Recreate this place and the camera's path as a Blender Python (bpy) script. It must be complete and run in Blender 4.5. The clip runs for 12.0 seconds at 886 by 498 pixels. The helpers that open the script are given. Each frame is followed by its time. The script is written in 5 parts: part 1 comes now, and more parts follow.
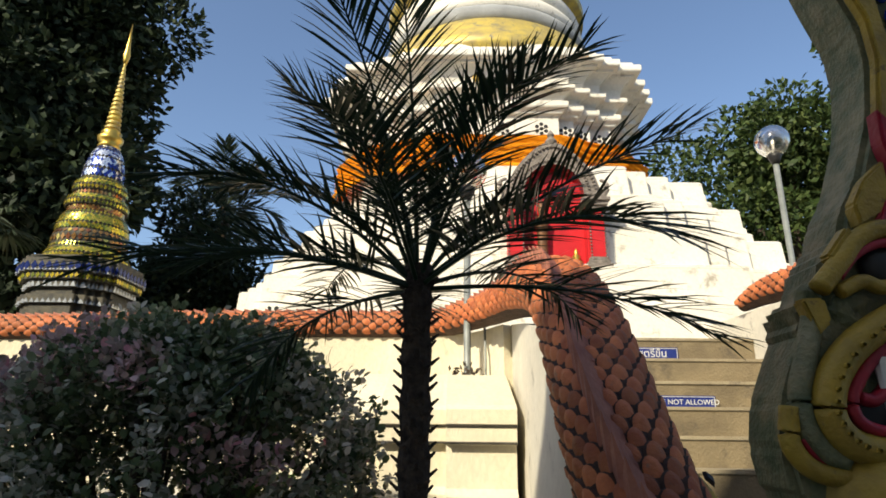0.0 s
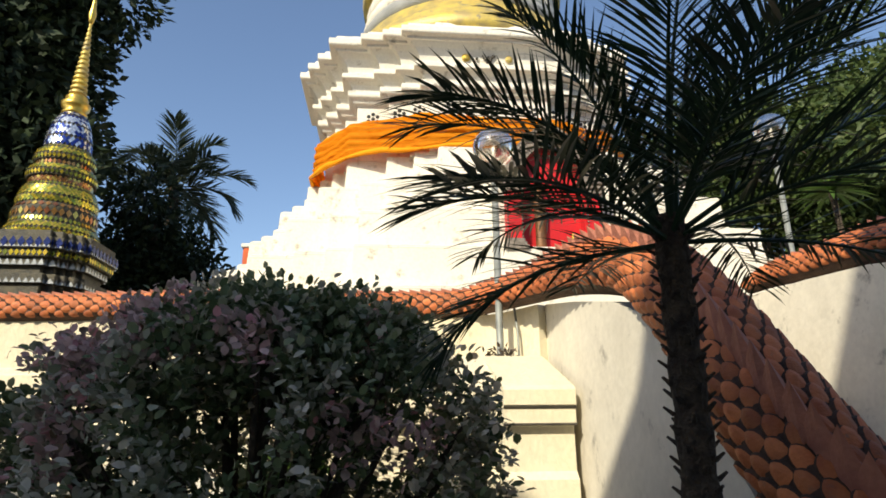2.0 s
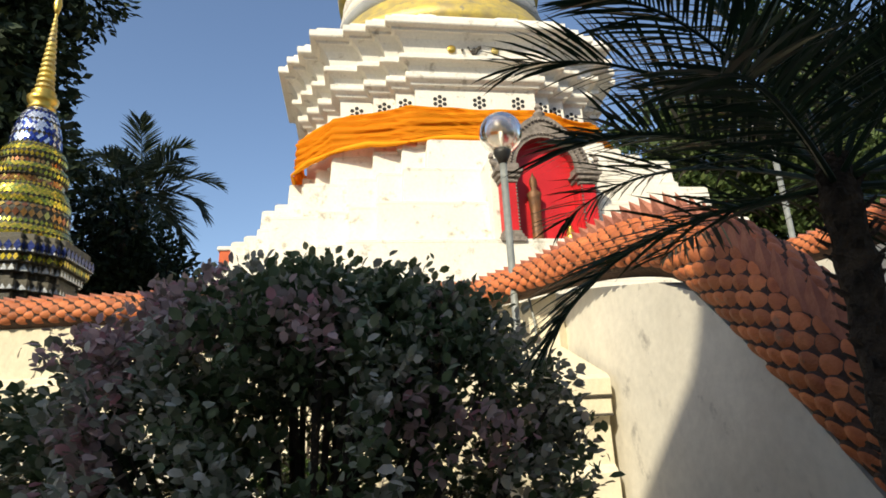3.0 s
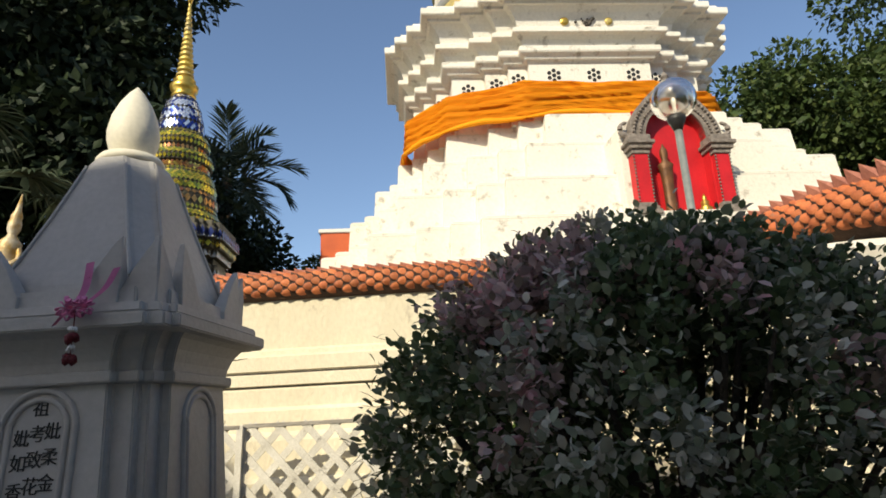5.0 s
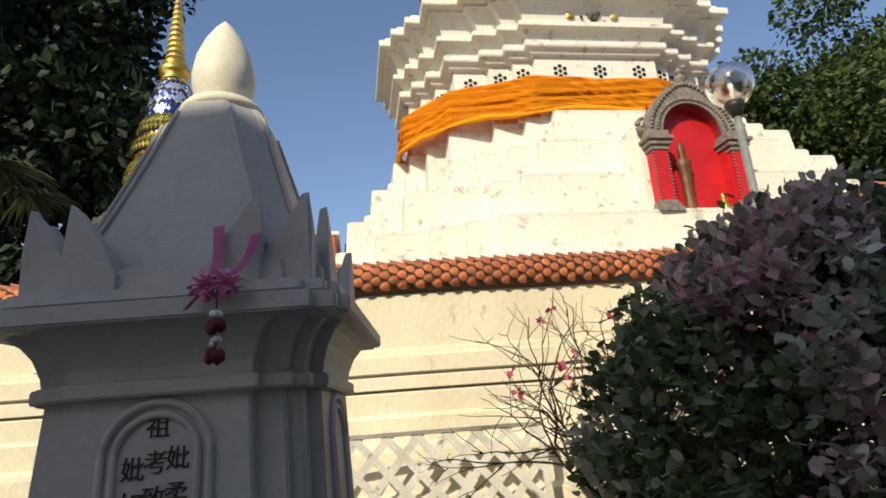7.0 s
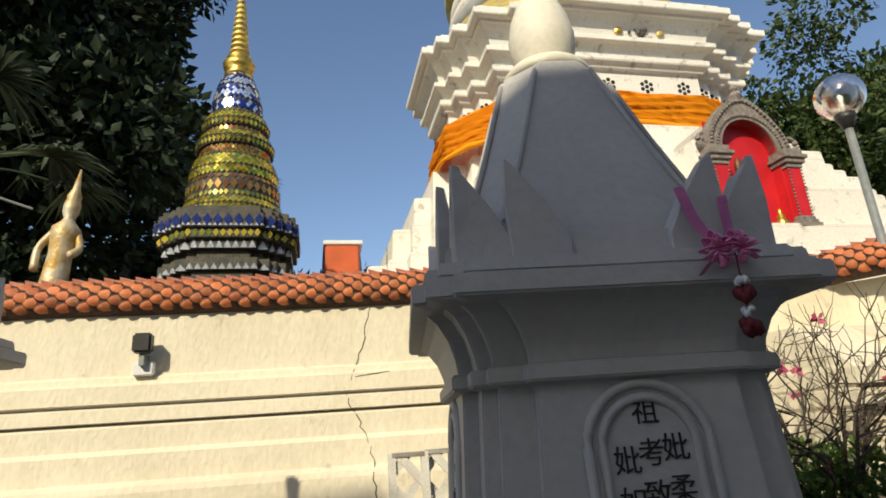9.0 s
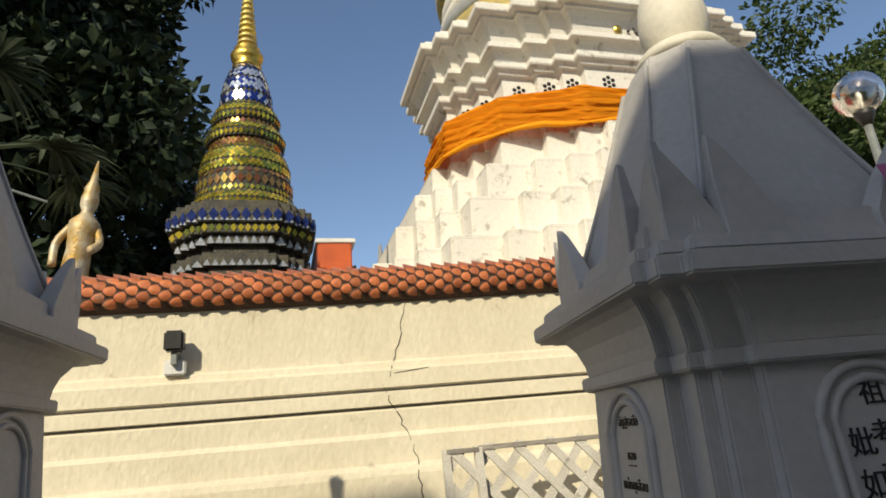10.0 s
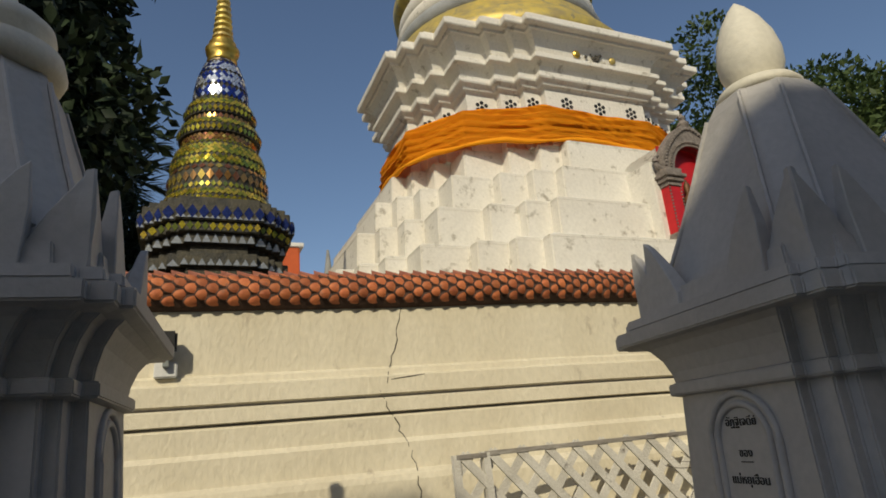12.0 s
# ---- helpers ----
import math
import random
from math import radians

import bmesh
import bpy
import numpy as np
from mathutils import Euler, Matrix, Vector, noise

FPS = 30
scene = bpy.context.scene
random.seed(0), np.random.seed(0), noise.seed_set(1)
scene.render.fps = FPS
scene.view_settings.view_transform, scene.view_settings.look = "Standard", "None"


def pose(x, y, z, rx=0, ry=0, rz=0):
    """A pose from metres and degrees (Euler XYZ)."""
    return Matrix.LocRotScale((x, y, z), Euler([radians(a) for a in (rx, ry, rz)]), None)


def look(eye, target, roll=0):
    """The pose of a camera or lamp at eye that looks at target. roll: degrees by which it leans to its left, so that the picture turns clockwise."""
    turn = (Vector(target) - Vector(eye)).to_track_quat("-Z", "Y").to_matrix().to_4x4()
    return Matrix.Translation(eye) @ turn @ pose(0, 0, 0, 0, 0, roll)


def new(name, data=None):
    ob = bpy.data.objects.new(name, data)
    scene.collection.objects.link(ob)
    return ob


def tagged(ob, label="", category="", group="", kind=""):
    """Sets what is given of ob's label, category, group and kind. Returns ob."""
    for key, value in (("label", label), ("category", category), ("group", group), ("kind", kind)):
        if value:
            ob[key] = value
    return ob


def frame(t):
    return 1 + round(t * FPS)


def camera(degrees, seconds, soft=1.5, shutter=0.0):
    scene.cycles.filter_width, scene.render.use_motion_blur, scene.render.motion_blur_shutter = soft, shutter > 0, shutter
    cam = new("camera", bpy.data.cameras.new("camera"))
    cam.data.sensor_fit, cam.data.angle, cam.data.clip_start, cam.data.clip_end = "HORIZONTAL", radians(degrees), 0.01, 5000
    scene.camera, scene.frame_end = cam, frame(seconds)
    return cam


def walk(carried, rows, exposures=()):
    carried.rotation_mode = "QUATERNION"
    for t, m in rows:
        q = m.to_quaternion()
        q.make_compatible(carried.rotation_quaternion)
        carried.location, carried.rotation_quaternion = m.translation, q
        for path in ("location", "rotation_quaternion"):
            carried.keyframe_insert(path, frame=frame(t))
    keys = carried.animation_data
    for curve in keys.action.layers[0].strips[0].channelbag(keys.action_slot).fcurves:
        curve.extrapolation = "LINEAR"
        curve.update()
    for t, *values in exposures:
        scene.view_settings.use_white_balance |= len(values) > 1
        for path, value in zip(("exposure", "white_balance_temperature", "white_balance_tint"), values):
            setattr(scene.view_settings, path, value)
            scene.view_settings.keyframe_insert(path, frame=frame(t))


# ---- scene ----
cam = camera(72.6, 12.0, soft=1.7)
PATH = [
    (0, (0.000, 0.000, 1.496), (-0.031, 1.910, 2.090), 0.61),
    (0.5, (-0.199, 0.050, 1.437), (-0.206, 1.951, 2.057), -2.53),
    (1, (-0.366, 0.094, 1.455), (-0.358, 2.004, 2.047), -2.02),
    (1.5, (-0.543, 0.148, 1.450), (-0.488, 2.062, 2.030), -0.20),
    (2, (-0.670, 0.215, 1.461), (-0.486, 2.126, 2.023), -0.54),
    (2.5, (-0.795, 0.362, 1.444), (-0.534, 2.259, 2.022), -2.39),
    (3, (-0.952, 0.463, 1.437), (-0.657, 2.358, 2.006), -2.96),
    (5, (-1.864, 0.579, 1.405), (-1.715, 2.503, 1.929), -3.0),
    (5.5, (-2.097, 0.668, 1.41), (-1.831, 2.579, 1.936), -2.7),
    (6, (-2.241, 0.773, 1.421), (-1.934, 2.679, 1.945), -3.2),
    (6.5, (-2.354, 0.95, 1.434), (-2.029, 2.847, 1.976), -4.7),
    (7, (-2.454, 1.034, 1.441), (-2.144, 2.933, 1.987), -4.4),
    (9, (-3.366, 1.355, 1.451), (-2.945, 3.218, 2.046), -4.0),
    (9.5, (-3.547, 1.408, 1.472), (-3.063, 3.256, 2.064), -4.7),
    (10, (-3.754, 1.508, 1.461), (-3.23, 3.346, 2.049), -5.1),
    (10.5, (-3.901, 1.601, 1.477), (-3.352, 3.434, 2.061), -6.2),
    (11, (-4.054, 1.622, 1.464), (-3.483, 3.446, 2.051), -6.1),
    (11.5, (-4.179, 1.618, 1.475), (-3.445, 3.385, 2.058), -6.5),
    (12, (-4.205, 1.614, 1.475), (-3.434, 3.36, 2.073), -5.1),
]
EXPOSURE = 0.35
walk(cam, [(t, look(eye, target, roll)) for t, eye, target, roll in PATH], [(0.0, EXPOSURE + 0.15), (3.0, EXPOSURE + 0.1), (6.0, EXPOSURE - 0.1), (9.5, EXPOSURE - 0.2), (12.0, EXPOSURE - 0.85)])

# ---- sky and sun ----
SUN_EL, SUN_AZ = radians(35), radians(215)      # azimuth clockwise from +y: behind the walker, to the left
world = bpy.data.worlds.new("sky")
scene.world = world
world.use_nodes = True
sky = world.node_tree.nodes.new("ShaderNodeTexSky")
sky.sky_type, sky.sun_disc = "NISHITA", False
sky.sun_elevation, sky.sun_rotation = SUN_EL, SUN_AZ
sky.air_density, sky.dust_density, sky.ozone_density = 1.0, 1.3, 2.0
background = world.node_tree.nodes["Background"]
background.inputs["Strength"].default_value = 0.135
world.node_tree.links.new(sky.outputs[0], background.inputs["Color"])
to_sun = Vector((math.sin(SUN_AZ) * math.cos(SUN_EL), math.cos(SUN_AZ) * math.cos(SUN_EL), math.sin(SUN_EL)))
sun = new("sun", bpy.data.lights.new("sun", "SUN"))
sun.data.energy, sun.data.angle, sun.data.color = 4.4, radians(0.53), (1.0, 0.89, 0.66)
sun.matrix_world = look(to_sun * 40, (0, 0, 0))

# ---- materials ----
def material(name, base, dark=None, scale=6.0, rough=0.7, metal=0.0, bump=0.15, fine=60.0, spots=None, spot_scale=3.0, spot_cut=(0.62, 0.72), random_shift=0.0, spec=0.4, island=False, stretch=None):
    """Base colour broken up by a coarse and a fine noise, with optional stains, and a bump."""
    m = bpy.data.materials.new(name)
    m.use_nodes = True
    t = m.node_tree
    n, link = t.nodes, t.links.new
    p = n["Principled BSDF"]
    p.inputs["Roughness"].default_value, p.inputs["Metallic"].default_value = rough, metal
    p.inputs["Specular IOR Level"].default_value = spec
    co = n.new("ShaderNodeTexCoord")
    source = co.outputs["Object"]
    geo = n.new("ShaderNodeNewGeometry")
    source = geo.outputs["Position"]
    if stretch:
        mp = n.new("ShaderNodeMapping")
        mp.inputs["Scale"].default_value = stretch
        link(source, mp.inputs["Vector"])
        source = mp.outputs["Vector"]
    big = n.new("ShaderNodeTexNoise")
    big.inputs["Scale"].default_value, big.inputs["Detail"].default_value = scale, 6
    small = n.new("ShaderNodeTexNoise")
    small.inputs["Scale"].default_value, small.inputs["Detail"].default_value = fine, 4
    link(source, big.inputs["Vector"]), link(source, small.inputs["Vector"])
    dark = dark or tuple(c * 0.7 for c in base)
    mix = n.new("ShaderNodeMix")
    mix.data_type = "RGBA"
    ramp = n.new("ShaderNodeMapRange")
    ramp.inputs["From Min"].default_value, ramp.inputs["From Max"].default_value = 0.35, 0.68
    link(big.outputs["Fac"], ramp.inputs["Value"])
    link(ramp.outputs["Result"], mix.inputs["Factor"])
    mix.inputs["A"].default_value, mix.inputs["B"].default_value = (*base, 1), (*dark, 1)
    colour = mix.outputs["Result"]
    grain = n.new("ShaderNodeMix")
    grain.data_type, grain.blend_type = "RGBA", "MULTIPLY"
    grain.inputs["Factor"].default_value = 0.25
    link(colour, grain.inputs["A"]), link(small.outputs["Fac"], grain.inputs["B"])
    bright = n.new("ShaderNodeBrightContrast")
    bright.inputs["Bright"].default_value = 0.0
    link(grain.outputs["Result"], bright.inputs["Color"])
    colour = bright.outputs["Color"]
    if spots:
        st = n.new("ShaderNodeTexNoise")
        st.inputs["Scale"].default_value, st.inputs["Detail"].default_value, st.inputs["Roughness"].default_value = spot_scale, 8, 0.65
        link(source, st.inputs["Vector"])
        cut = n.new("ShaderNodeMapRange")
        cut.inputs["From Min"].default_value, cut.inputs["From Max"].default_value = spot_cut
        link(st.outputs["Fac"], cut.inputs["Value"])
        over = n.new("ShaderNodeMix")
        over.data_type = "RGBA"
        link(cut.outputs["Result"], over.inputs["Factor"]), link(colour, over.inputs["A"])
        over.inputs["B"].default_value = (*spots, 1)
        colour = over.outputs["Result"]
    if random_shift:
        hsv = n.new("ShaderNodeHueSaturation")
        val = n.new("ShaderNodeMapRange")
        val.inputs["To Min"].default_value, val.inputs["To Max"].default_value = 1 - random_shift, 1 + random_shift
        if island:
            link(geo.outputs["Random Per Island"], val.inputs["Value"])
        else:
            info = n.new("ShaderNodeObjectInfo")
            link(info.outputs["Random"], val.inputs["Value"])
        link(val.outputs["Result"], hsv.inputs["Value"]), link(colour, hsv.inputs["Color"])
        colour = hsv.outputs["Color"]
    link(colour, p.inputs["Base Color"])
    if bump:
        b = n.new("ShaderNodeBump")
        b.inputs["Strength"].default_value, b.inputs["Distance"].default_value = bump, 0.02
        add = n.new("ShaderNodeMath")
        add.operation = "ADD"
        link(small.outputs["Fac"], add.inputs[0]), link(big.outputs["Fac"], add.inputs[1])
        link(add.outputs[0], b.inputs["Height"]), link(b.outputs["Normal"], p.inputs["Normal"])
    return m


def leaf_material(name, colours, translucent=0.25, rough=0.55):
    """Leaves: a colour from a ramp for each leaf, with some light let through."""
    m = bpy.data.materials.new(name)
    m.use_nodes = True
    n, link = m.node_tree.nodes, m.node_tree.links.new
    p = n["Principled BSDF"]
    p.inputs["Roughness"].default_value = rough
    p.inputs["Specular IOR Level"].default_value = 0.25
    geo = n.new("ShaderNodeNewGeometry")
    ramp = n.new("ShaderNodeValToRGB")
    ramp.color_ramp.interpolation = "LINEAR"
    while len(ramp.color_ramp.elements) < len(colours):
        ramp.color_ramp.elements.new(0.5)
    for i, (e, (at, c)) in enumerate(zip(ramp.color_ramp.elements, colours)):
        e.position, e.color = at, (*c, 1)
    link(geo.outputs["Random Per Island"], ramp.inputs["Fac"])
    noise_ = n.new("ShaderNodeTexNoise")
    noise_.inputs["Scale"].default_value = 40
    link(geo.outputs["Position"], noise_.inputs["Vector"])
    mul = n.new("ShaderNodeMix")
    mul.data_type, mul.blend_type = "RGBA", "MULTIPLY"
    mul.inputs["Factor"].default_value = 0.4
    link(ramp.outputs["Color"], mul.inputs["A"]), link(noise_.outputs["Fac"], mul.inputs["B"])
    link(mul.outputs["Result"], p.inputs["Base Color"])
    tr = n.new("ShaderNodeBsdfTranslucent")
    link(mul.outputs["Result"], tr.inputs["Color"])
    mx = n.new("ShaderNodeMixShader")
    mx.inputs["Fac"].default_value = translucent
    link(p.outputs[0], mx.inputs[1]), link(tr.outputs[0], mx.inputs[2])
    link(mx.outputs[0], n["Material Output"].inputs["Surface"])
    return m


PLASTER = material("lime_wash", (0.80, 0.76, 0.66), (0.70, 0.66, 0.57), 2.2, 0.85, bump=0.10, fine=25, spots=(0.30, 0.28, 0.25), spot_scale=4.5, spot_cut=(0.60, 0.72))
WALLWASH = material("wall_wash", (0.80, 0.735, 0.57), (0.68, 0.61, 0.45), 1.6, 0.85, bump=0.3, fine=40, spots=(0.36, 0.31, 0.24), spot_scale=6.0, spot_cut=(0.63, 0.76), stretch=(1, 1, 0.6))
# near-black for cracks and moss, and for shadow drawn into moulding grooves
GRIME_SHADE = material("dark_grime_shade", (0.10, 0.09, 0.075), (0.05, 0.045, 0.04), 9, 0.9, bump=0.3)
STUPAWASH = material("stupa_wash", (0.82, 0.79, 0.71), (0.76, 0.72, 0.63), 1.1, 0.8, bump=0.3, fine=30, spots=(0.36, 0.33, 0.27), spot_scale=6.0, spot_cut=(0.575, 0.69))
TOMBWASH = material("tomb_paint", (0.54, 0.52, 0.49), (0.44, 0.42, 0.40), 2.2, 0.6, bump=0.12, fine=50, spots=(0.30, 0.29, 0.28), spot_scale=9.0, spot_cut=(0.70, 0.78))
CREAM = material("cream_paint", (0.78, 0.74, 0.62), (0.70, 0.65, 0.52), 3, 0.6, bump=0.1)
TERRA = material("terracotta_scale", (0.62, 0.19, 0.065), (0.46, 0.12, 0.045), 14, 0.62, bump=0.3, fine=120, spots=(0.20, 0.13, 0.09), spot_scale=12, spot_cut=(0.60, 0.72), random_shift=0.28)
TERRA_JOINED = material("terracotta_scales_far", (0.60, 0.19, 0.065), (0.44, 0.12, 0.045), 14, 0.62, bump=0.3, fine=120, spots=(0.20, 0.13, 0.09), spot_scale=12, spot_cut=(0.60, 0.72), random_shift=0.28, island=True)
MORTAR = material("naga_mortar", (0.09, 0.05, 0.035), (0.05, 0.03, 0.022), 10, 0.9, bump=0.4)
FIN = material("fin_plaster", (0.50, 0.20, 0.13), (0.36, 0.13, 0.09), 12, 0.7, bump=0.3)
CLOTH = material("saffron_cloth", (0.92, 0.36, 0.015), (0.88, 0.31, 0.01), 3, 0.75, bump=0.1, fine=200, spec=0.1)
RED = material("red_lacquer", (0.62, 0.015, 0.022), (0.48, 0.012, 0.018), 5, 0.5, bump=0.05)
STONE = material("carved_stone", (0.30, 0.26, 0.23), (0.16, 0.14, 0.12), 22, 0.85, bump=0.5, fine=80)
CONCRETE = material("weathered_concrete", (0.27, 0.215, 0.13), (0.17, 0.135, 0.085), 4, 0.9, bump=0.4, fine=60, spots=(0.07, 0.06, 0.05), spot_scale=3, spot_cut=(0.55, 0.72))
# step concrete made paler: sunlight on the treads is in this colour
SUNLIT_TREAD = material("sunlit_tread", (0.40, 0.34, 0.23), (0.29, 0.24, 0.16), 5, 0.9, bump=0.35, fine=70, spots=(0.12, 0.10, 0.08), spot_scale=4, spot_cut=(0.58, 0.70))
GOLD = material("gilding", (0.80, 0.55, 0.12), (0.58, 0.38, 0.07), 8, 0.32, 0.85, bump=0.15)
GOLDPAINT = material("worn_gold_paint", (0.72, 0.55, 0.12), (0.42, 0.33, 0.14), 5, 0.45, 0.35, bump=0.25, spots=(0.25, 0.22, 0.15), spot_scale=7, spot_cut=(0.55, 0.68))
BLACK = material("black_metal", (0.02, 0.02, 0.02), (0.03, 0.03, 0.03), 12, 0.45, bump=0.05)
STEEL = material("painted_steel", (0.32, 0.34, 0.33), (0.22, 0.24, 0.23), 9, 0.5, 0.3, bump=0.08)
INK = material("black_paint", (0.012, 0.012, 0.012), (0.02, 0.02, 0.02), 20, 0.6, bump=0.0)
BLUE = material("sign_blue", (0.02, 0.04, 0.22), (0.015, 0.03, 0.18), 8, 0.45, bump=0.02)
WHITE = material("white_paint", (0.80, 0.80, 0.78), (0.72, 0.72, 0.70), 8, 0.5, bump=0.03)
LATTICE = material("weathered_white_timber", (0.78, 0.75, 0.67), (0.58, 0.55, 0.48), 6, 0.8, bump=0.3, fine=90, spots=(0.16, 0.14, 0.12), spot_scale=10, spot_cut=(0.62, 0.74))
DARKTIMBER = material("dark_weathered_timber", (0.16, 0.14, 0.12), (0.42, 0.39, 0.34), 14, 0.85, bump=0.4, fine=90, stretch=(0.3, 1, 1))
BARK = material("bark", (0.11, 0.085, 0.065), (0.05, 0.04, 0.03), 16, 0.9, bump=0.8, fine=70)
PALMBARK = material("palm_fibre", (0.085, 0.06, 0.04), (0.035, 0.025, 0.018), 30, 0.95, bump=0.9, fine=90)
GROUND = material("paving", (0.30, 0.27, 0.22), (0.20, 0.18, 0.15), 1.2, 0.9, bump=0.3, fine=30)
ROOFTILE = material("orange_roof", (0.62, 0.12, 0.03), (0.48, 0.09, 0.025), 3, 0.6, bump=0.2)
GREY = material("grey_cement", (0.36, 0.37, 0.37), (0.26, 0.27, 0.27), 3, 0.85, bump=0.3)
NAGAYELLOW = material("naga_yellow", (0.46, 0.31, 0.035), (0.30, 0.20, 0.03), 10, 0.5, bump=0.25, fine=90, spots=(0.10, 0.07, 0.03), spot_scale=14, spot_cut=(0.62, 0.72))
NAGAGREEN = material("naga_green", (0.11, 0.14, 0.07), (0.30, 0.27, 0.15), 16, 0.6, bump=0.4, fine=90)
NAGARED = material("naga_red", (0.42, 0.02, 0.04), (0.30, 0.015, 0.03), 10, 0.45, bump=0.2)
NAGABLUE = material("naga_blue_glass", (0.02, 0.06, 0.45), (0.015, 0.04, 0.30), 10, 0.15, bump=0.0, spec=0.8)
PINK = material("pink_ribbon", (0.80, 0.25, 0.45), (0.70, 0.20, 0.40), 20, 0.45, bump=0.05)
MAROON = material("garland_red", (0.18, 0.01, 0.02), (0.10, 0.01, 0.01), 20, 0.7, bump=0.2)
POT = material("black_pot", (0.03, 0.03, 0.03), (0.05, 0.045, 0.04), 8, 0.6, bump=0.15)
PALMLEAF = leaf_material("date_palm_leaf", [(0.0, (0.018, 0.038, 0.020)), (0.6, (0.032, 0.060, 0.028)), (1.0, (0.07, 0.10, 0.045))], 0.15, 0.38)
SNOWLEAF = leaf_material("snowbush_leaf", [(0.0, (0.08, 0.12, 0.05)), (0.5, (0.15, 0.20, 0.09)), (0.82, (0.30, 0.33, 0.20)), (1.0, (0.56, 0.54, 0.44))], 0.32)
GREYLEAF = leaf_material("snowbush_grey_leaf", [(0.0, (0.22, 0.25, 0.15)), (0.5, (0.48, 0.48, 0.37)), (1.0, (0.80, 0.75, 0.65))], 0.42)
PINKLEAF = leaf_material("snowbush_pink_leaf", [(0.0, (0.26, 0.22, 0.15)), (0.4, (0.62, 0.46, 0.43)), (0.8, (0.82, 0.60, 0.58)), (1.0, (0.75, 0.34, 0.38))], 0.42)
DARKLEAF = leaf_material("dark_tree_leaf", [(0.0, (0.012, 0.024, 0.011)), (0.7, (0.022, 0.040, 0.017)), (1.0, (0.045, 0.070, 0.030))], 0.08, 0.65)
GREENLEAF = leaf_material("tree_leaf", [(0.0, (0.035, 0.060, 0.018)), (0.6, (0.065, 0.105, 0.028)), (1.0, (0.12, 0.155, 0.045))], 0.25)
BRIGHTLEAF = leaf_material("bright_leaf", [(0.0, (0.05, 0.11, 0.02)), (0.6, (0.09, 0.17, 0.03)), (1.0, (0.16, 0.24, 0.06))], 0.3)
COCOLEAF = leaf_material("coconut_leaf", [(0.0, (0.045, 0.07, 0.04)), (0.6, (0.09, 0.115, 0.07)), (1.0, (0.17, 0.20, 0.13))], 0.25)
PETAL = leaf_material("pink_petal", [(0.0, (0.55, 0.05, 0.15)), (1.0, (0.75, 0.20, 0.32))], 0.3)


def glass_material(name, tint, roughness):
    m = bpy.data.materials.new(name)
    m.use_nodes = True
    p = m.node_tree.nodes["Principled BSDF"]
    p.inputs["Base Color"].default_value = (*tint, 1)
    p.inputs["Roughness"].default_value, p.inputs["Transmission Weight"].default_value, p.inputs["IOR"].default_value = roughness, 1.0, 1.45
    return m


GLASS = glass_material("globe_glass", (0.96, 0.93, 0.88), 0.04)


def mirror_mosaic(name, colours, tile, grout=(0.03, 0.03, 0.02), turned=True):
    """Small mirror-glass tiles: a checker of two tints in a diamond lattice on the surface, glossy and faceted."""
    m = bpy.data.materials.new(name)
    m.use_nodes = True
    n, link = m.node_tree.nodes, m.node_tree.links.new
    p = n["Principled BSDF"]
    geo = n.new("ShaderNodeNewGeometry")
    ramp = n.new("ShaderNodeValToRGB")
    ramp.color_ramp.interpolation = "CONSTANT"
    while len(ramp.color_ramp.elements) < len(colours):
        ramp.color_ramp.elements.new(0.5)
    for e, (at, c) in zip(ramp.color_ramp.elements, colours):
        e.position, e.color = at, (*c, 1)
    link(geo.outputs["Random Per Island"], ramp.inputs["Fac"])
    link(ramp.outputs["Color"], p.inputs["Base Color"])
    p.inputs["Roughness"].default_value, p.inputs["Metallic"].default_value = 0.22, 0.75
    return m


MOSAIC_GOLD = mirror_mosaic("gold_mirror_mosaic", [(0.0, (0.62, 0.50, 0.05)), (0.35, (0.36, 0.36, 0.05)), (0.6, (0.70, 0.52, 0.08)), (0.85, (0.22, 0.26, 0.06))], 0.05)
MOSAIC_BLUE = mirror_mosaic("blue_mirror_mosaic", [(0.0, (0.03, 0.06, 0.28)), (0.5, (0.70, 0.74, 0.80))], 0.05)
MOSAIC_RED = mirror_mosaic("bronze_mirror_mosaic", [(0.0, (0.42, 0.22, 0.07)), (0.4, (0.55, 0.42, 0.10)), (0.7, (0.30, 0.12, 0.06))], 0.05)
MOSAIC_DARK = material("mosaic_grout", (0.035, 0.035, 0.03), (0.09, 0.08, 0.05), 14, 0.6, bump=0.3)


# ---- building helpers ----
def mesh_object(name, bm, mat, parent=None, label="", smooth=False):
    me = bpy.data.meshes.new(name)
    bm.normal_update()
    bm.to_mesh(me)
    bm.free()
    if mat:
        me.materials.append(mat)
    if smooth:
        me.shade_smooth()
    ob = new(name, me)
    if parent:
        ob.parent = parent
    if label:
        ob["label"] = label
    return ob


def part(name, bm, mat, parent, label="", smooth=False):
    return mesh_object(name, bm, mat, parent, label, smooth)


def thing(name, label, category, at=(0, 0, 0), turn=0, group="", kind=""):
    ob = new(name)
    ob.empty_display_size = 0.1
    ob.matrix_world = pose(*at, 0, 0, turn)
    return tagged(ob, label, category, group, kind)


def raw(name, verts, faces, mat, parent=None, smooth=False):
    me = bpy.data.meshes.new(name)
    me.from_pydata(verts, [], faces)
    me.materials.append(mat)
    me.update()
    if smooth:
        me.shade_smooth()
    ob = new(name, me)
    if parent:
        ob.parent = parent
    return ob


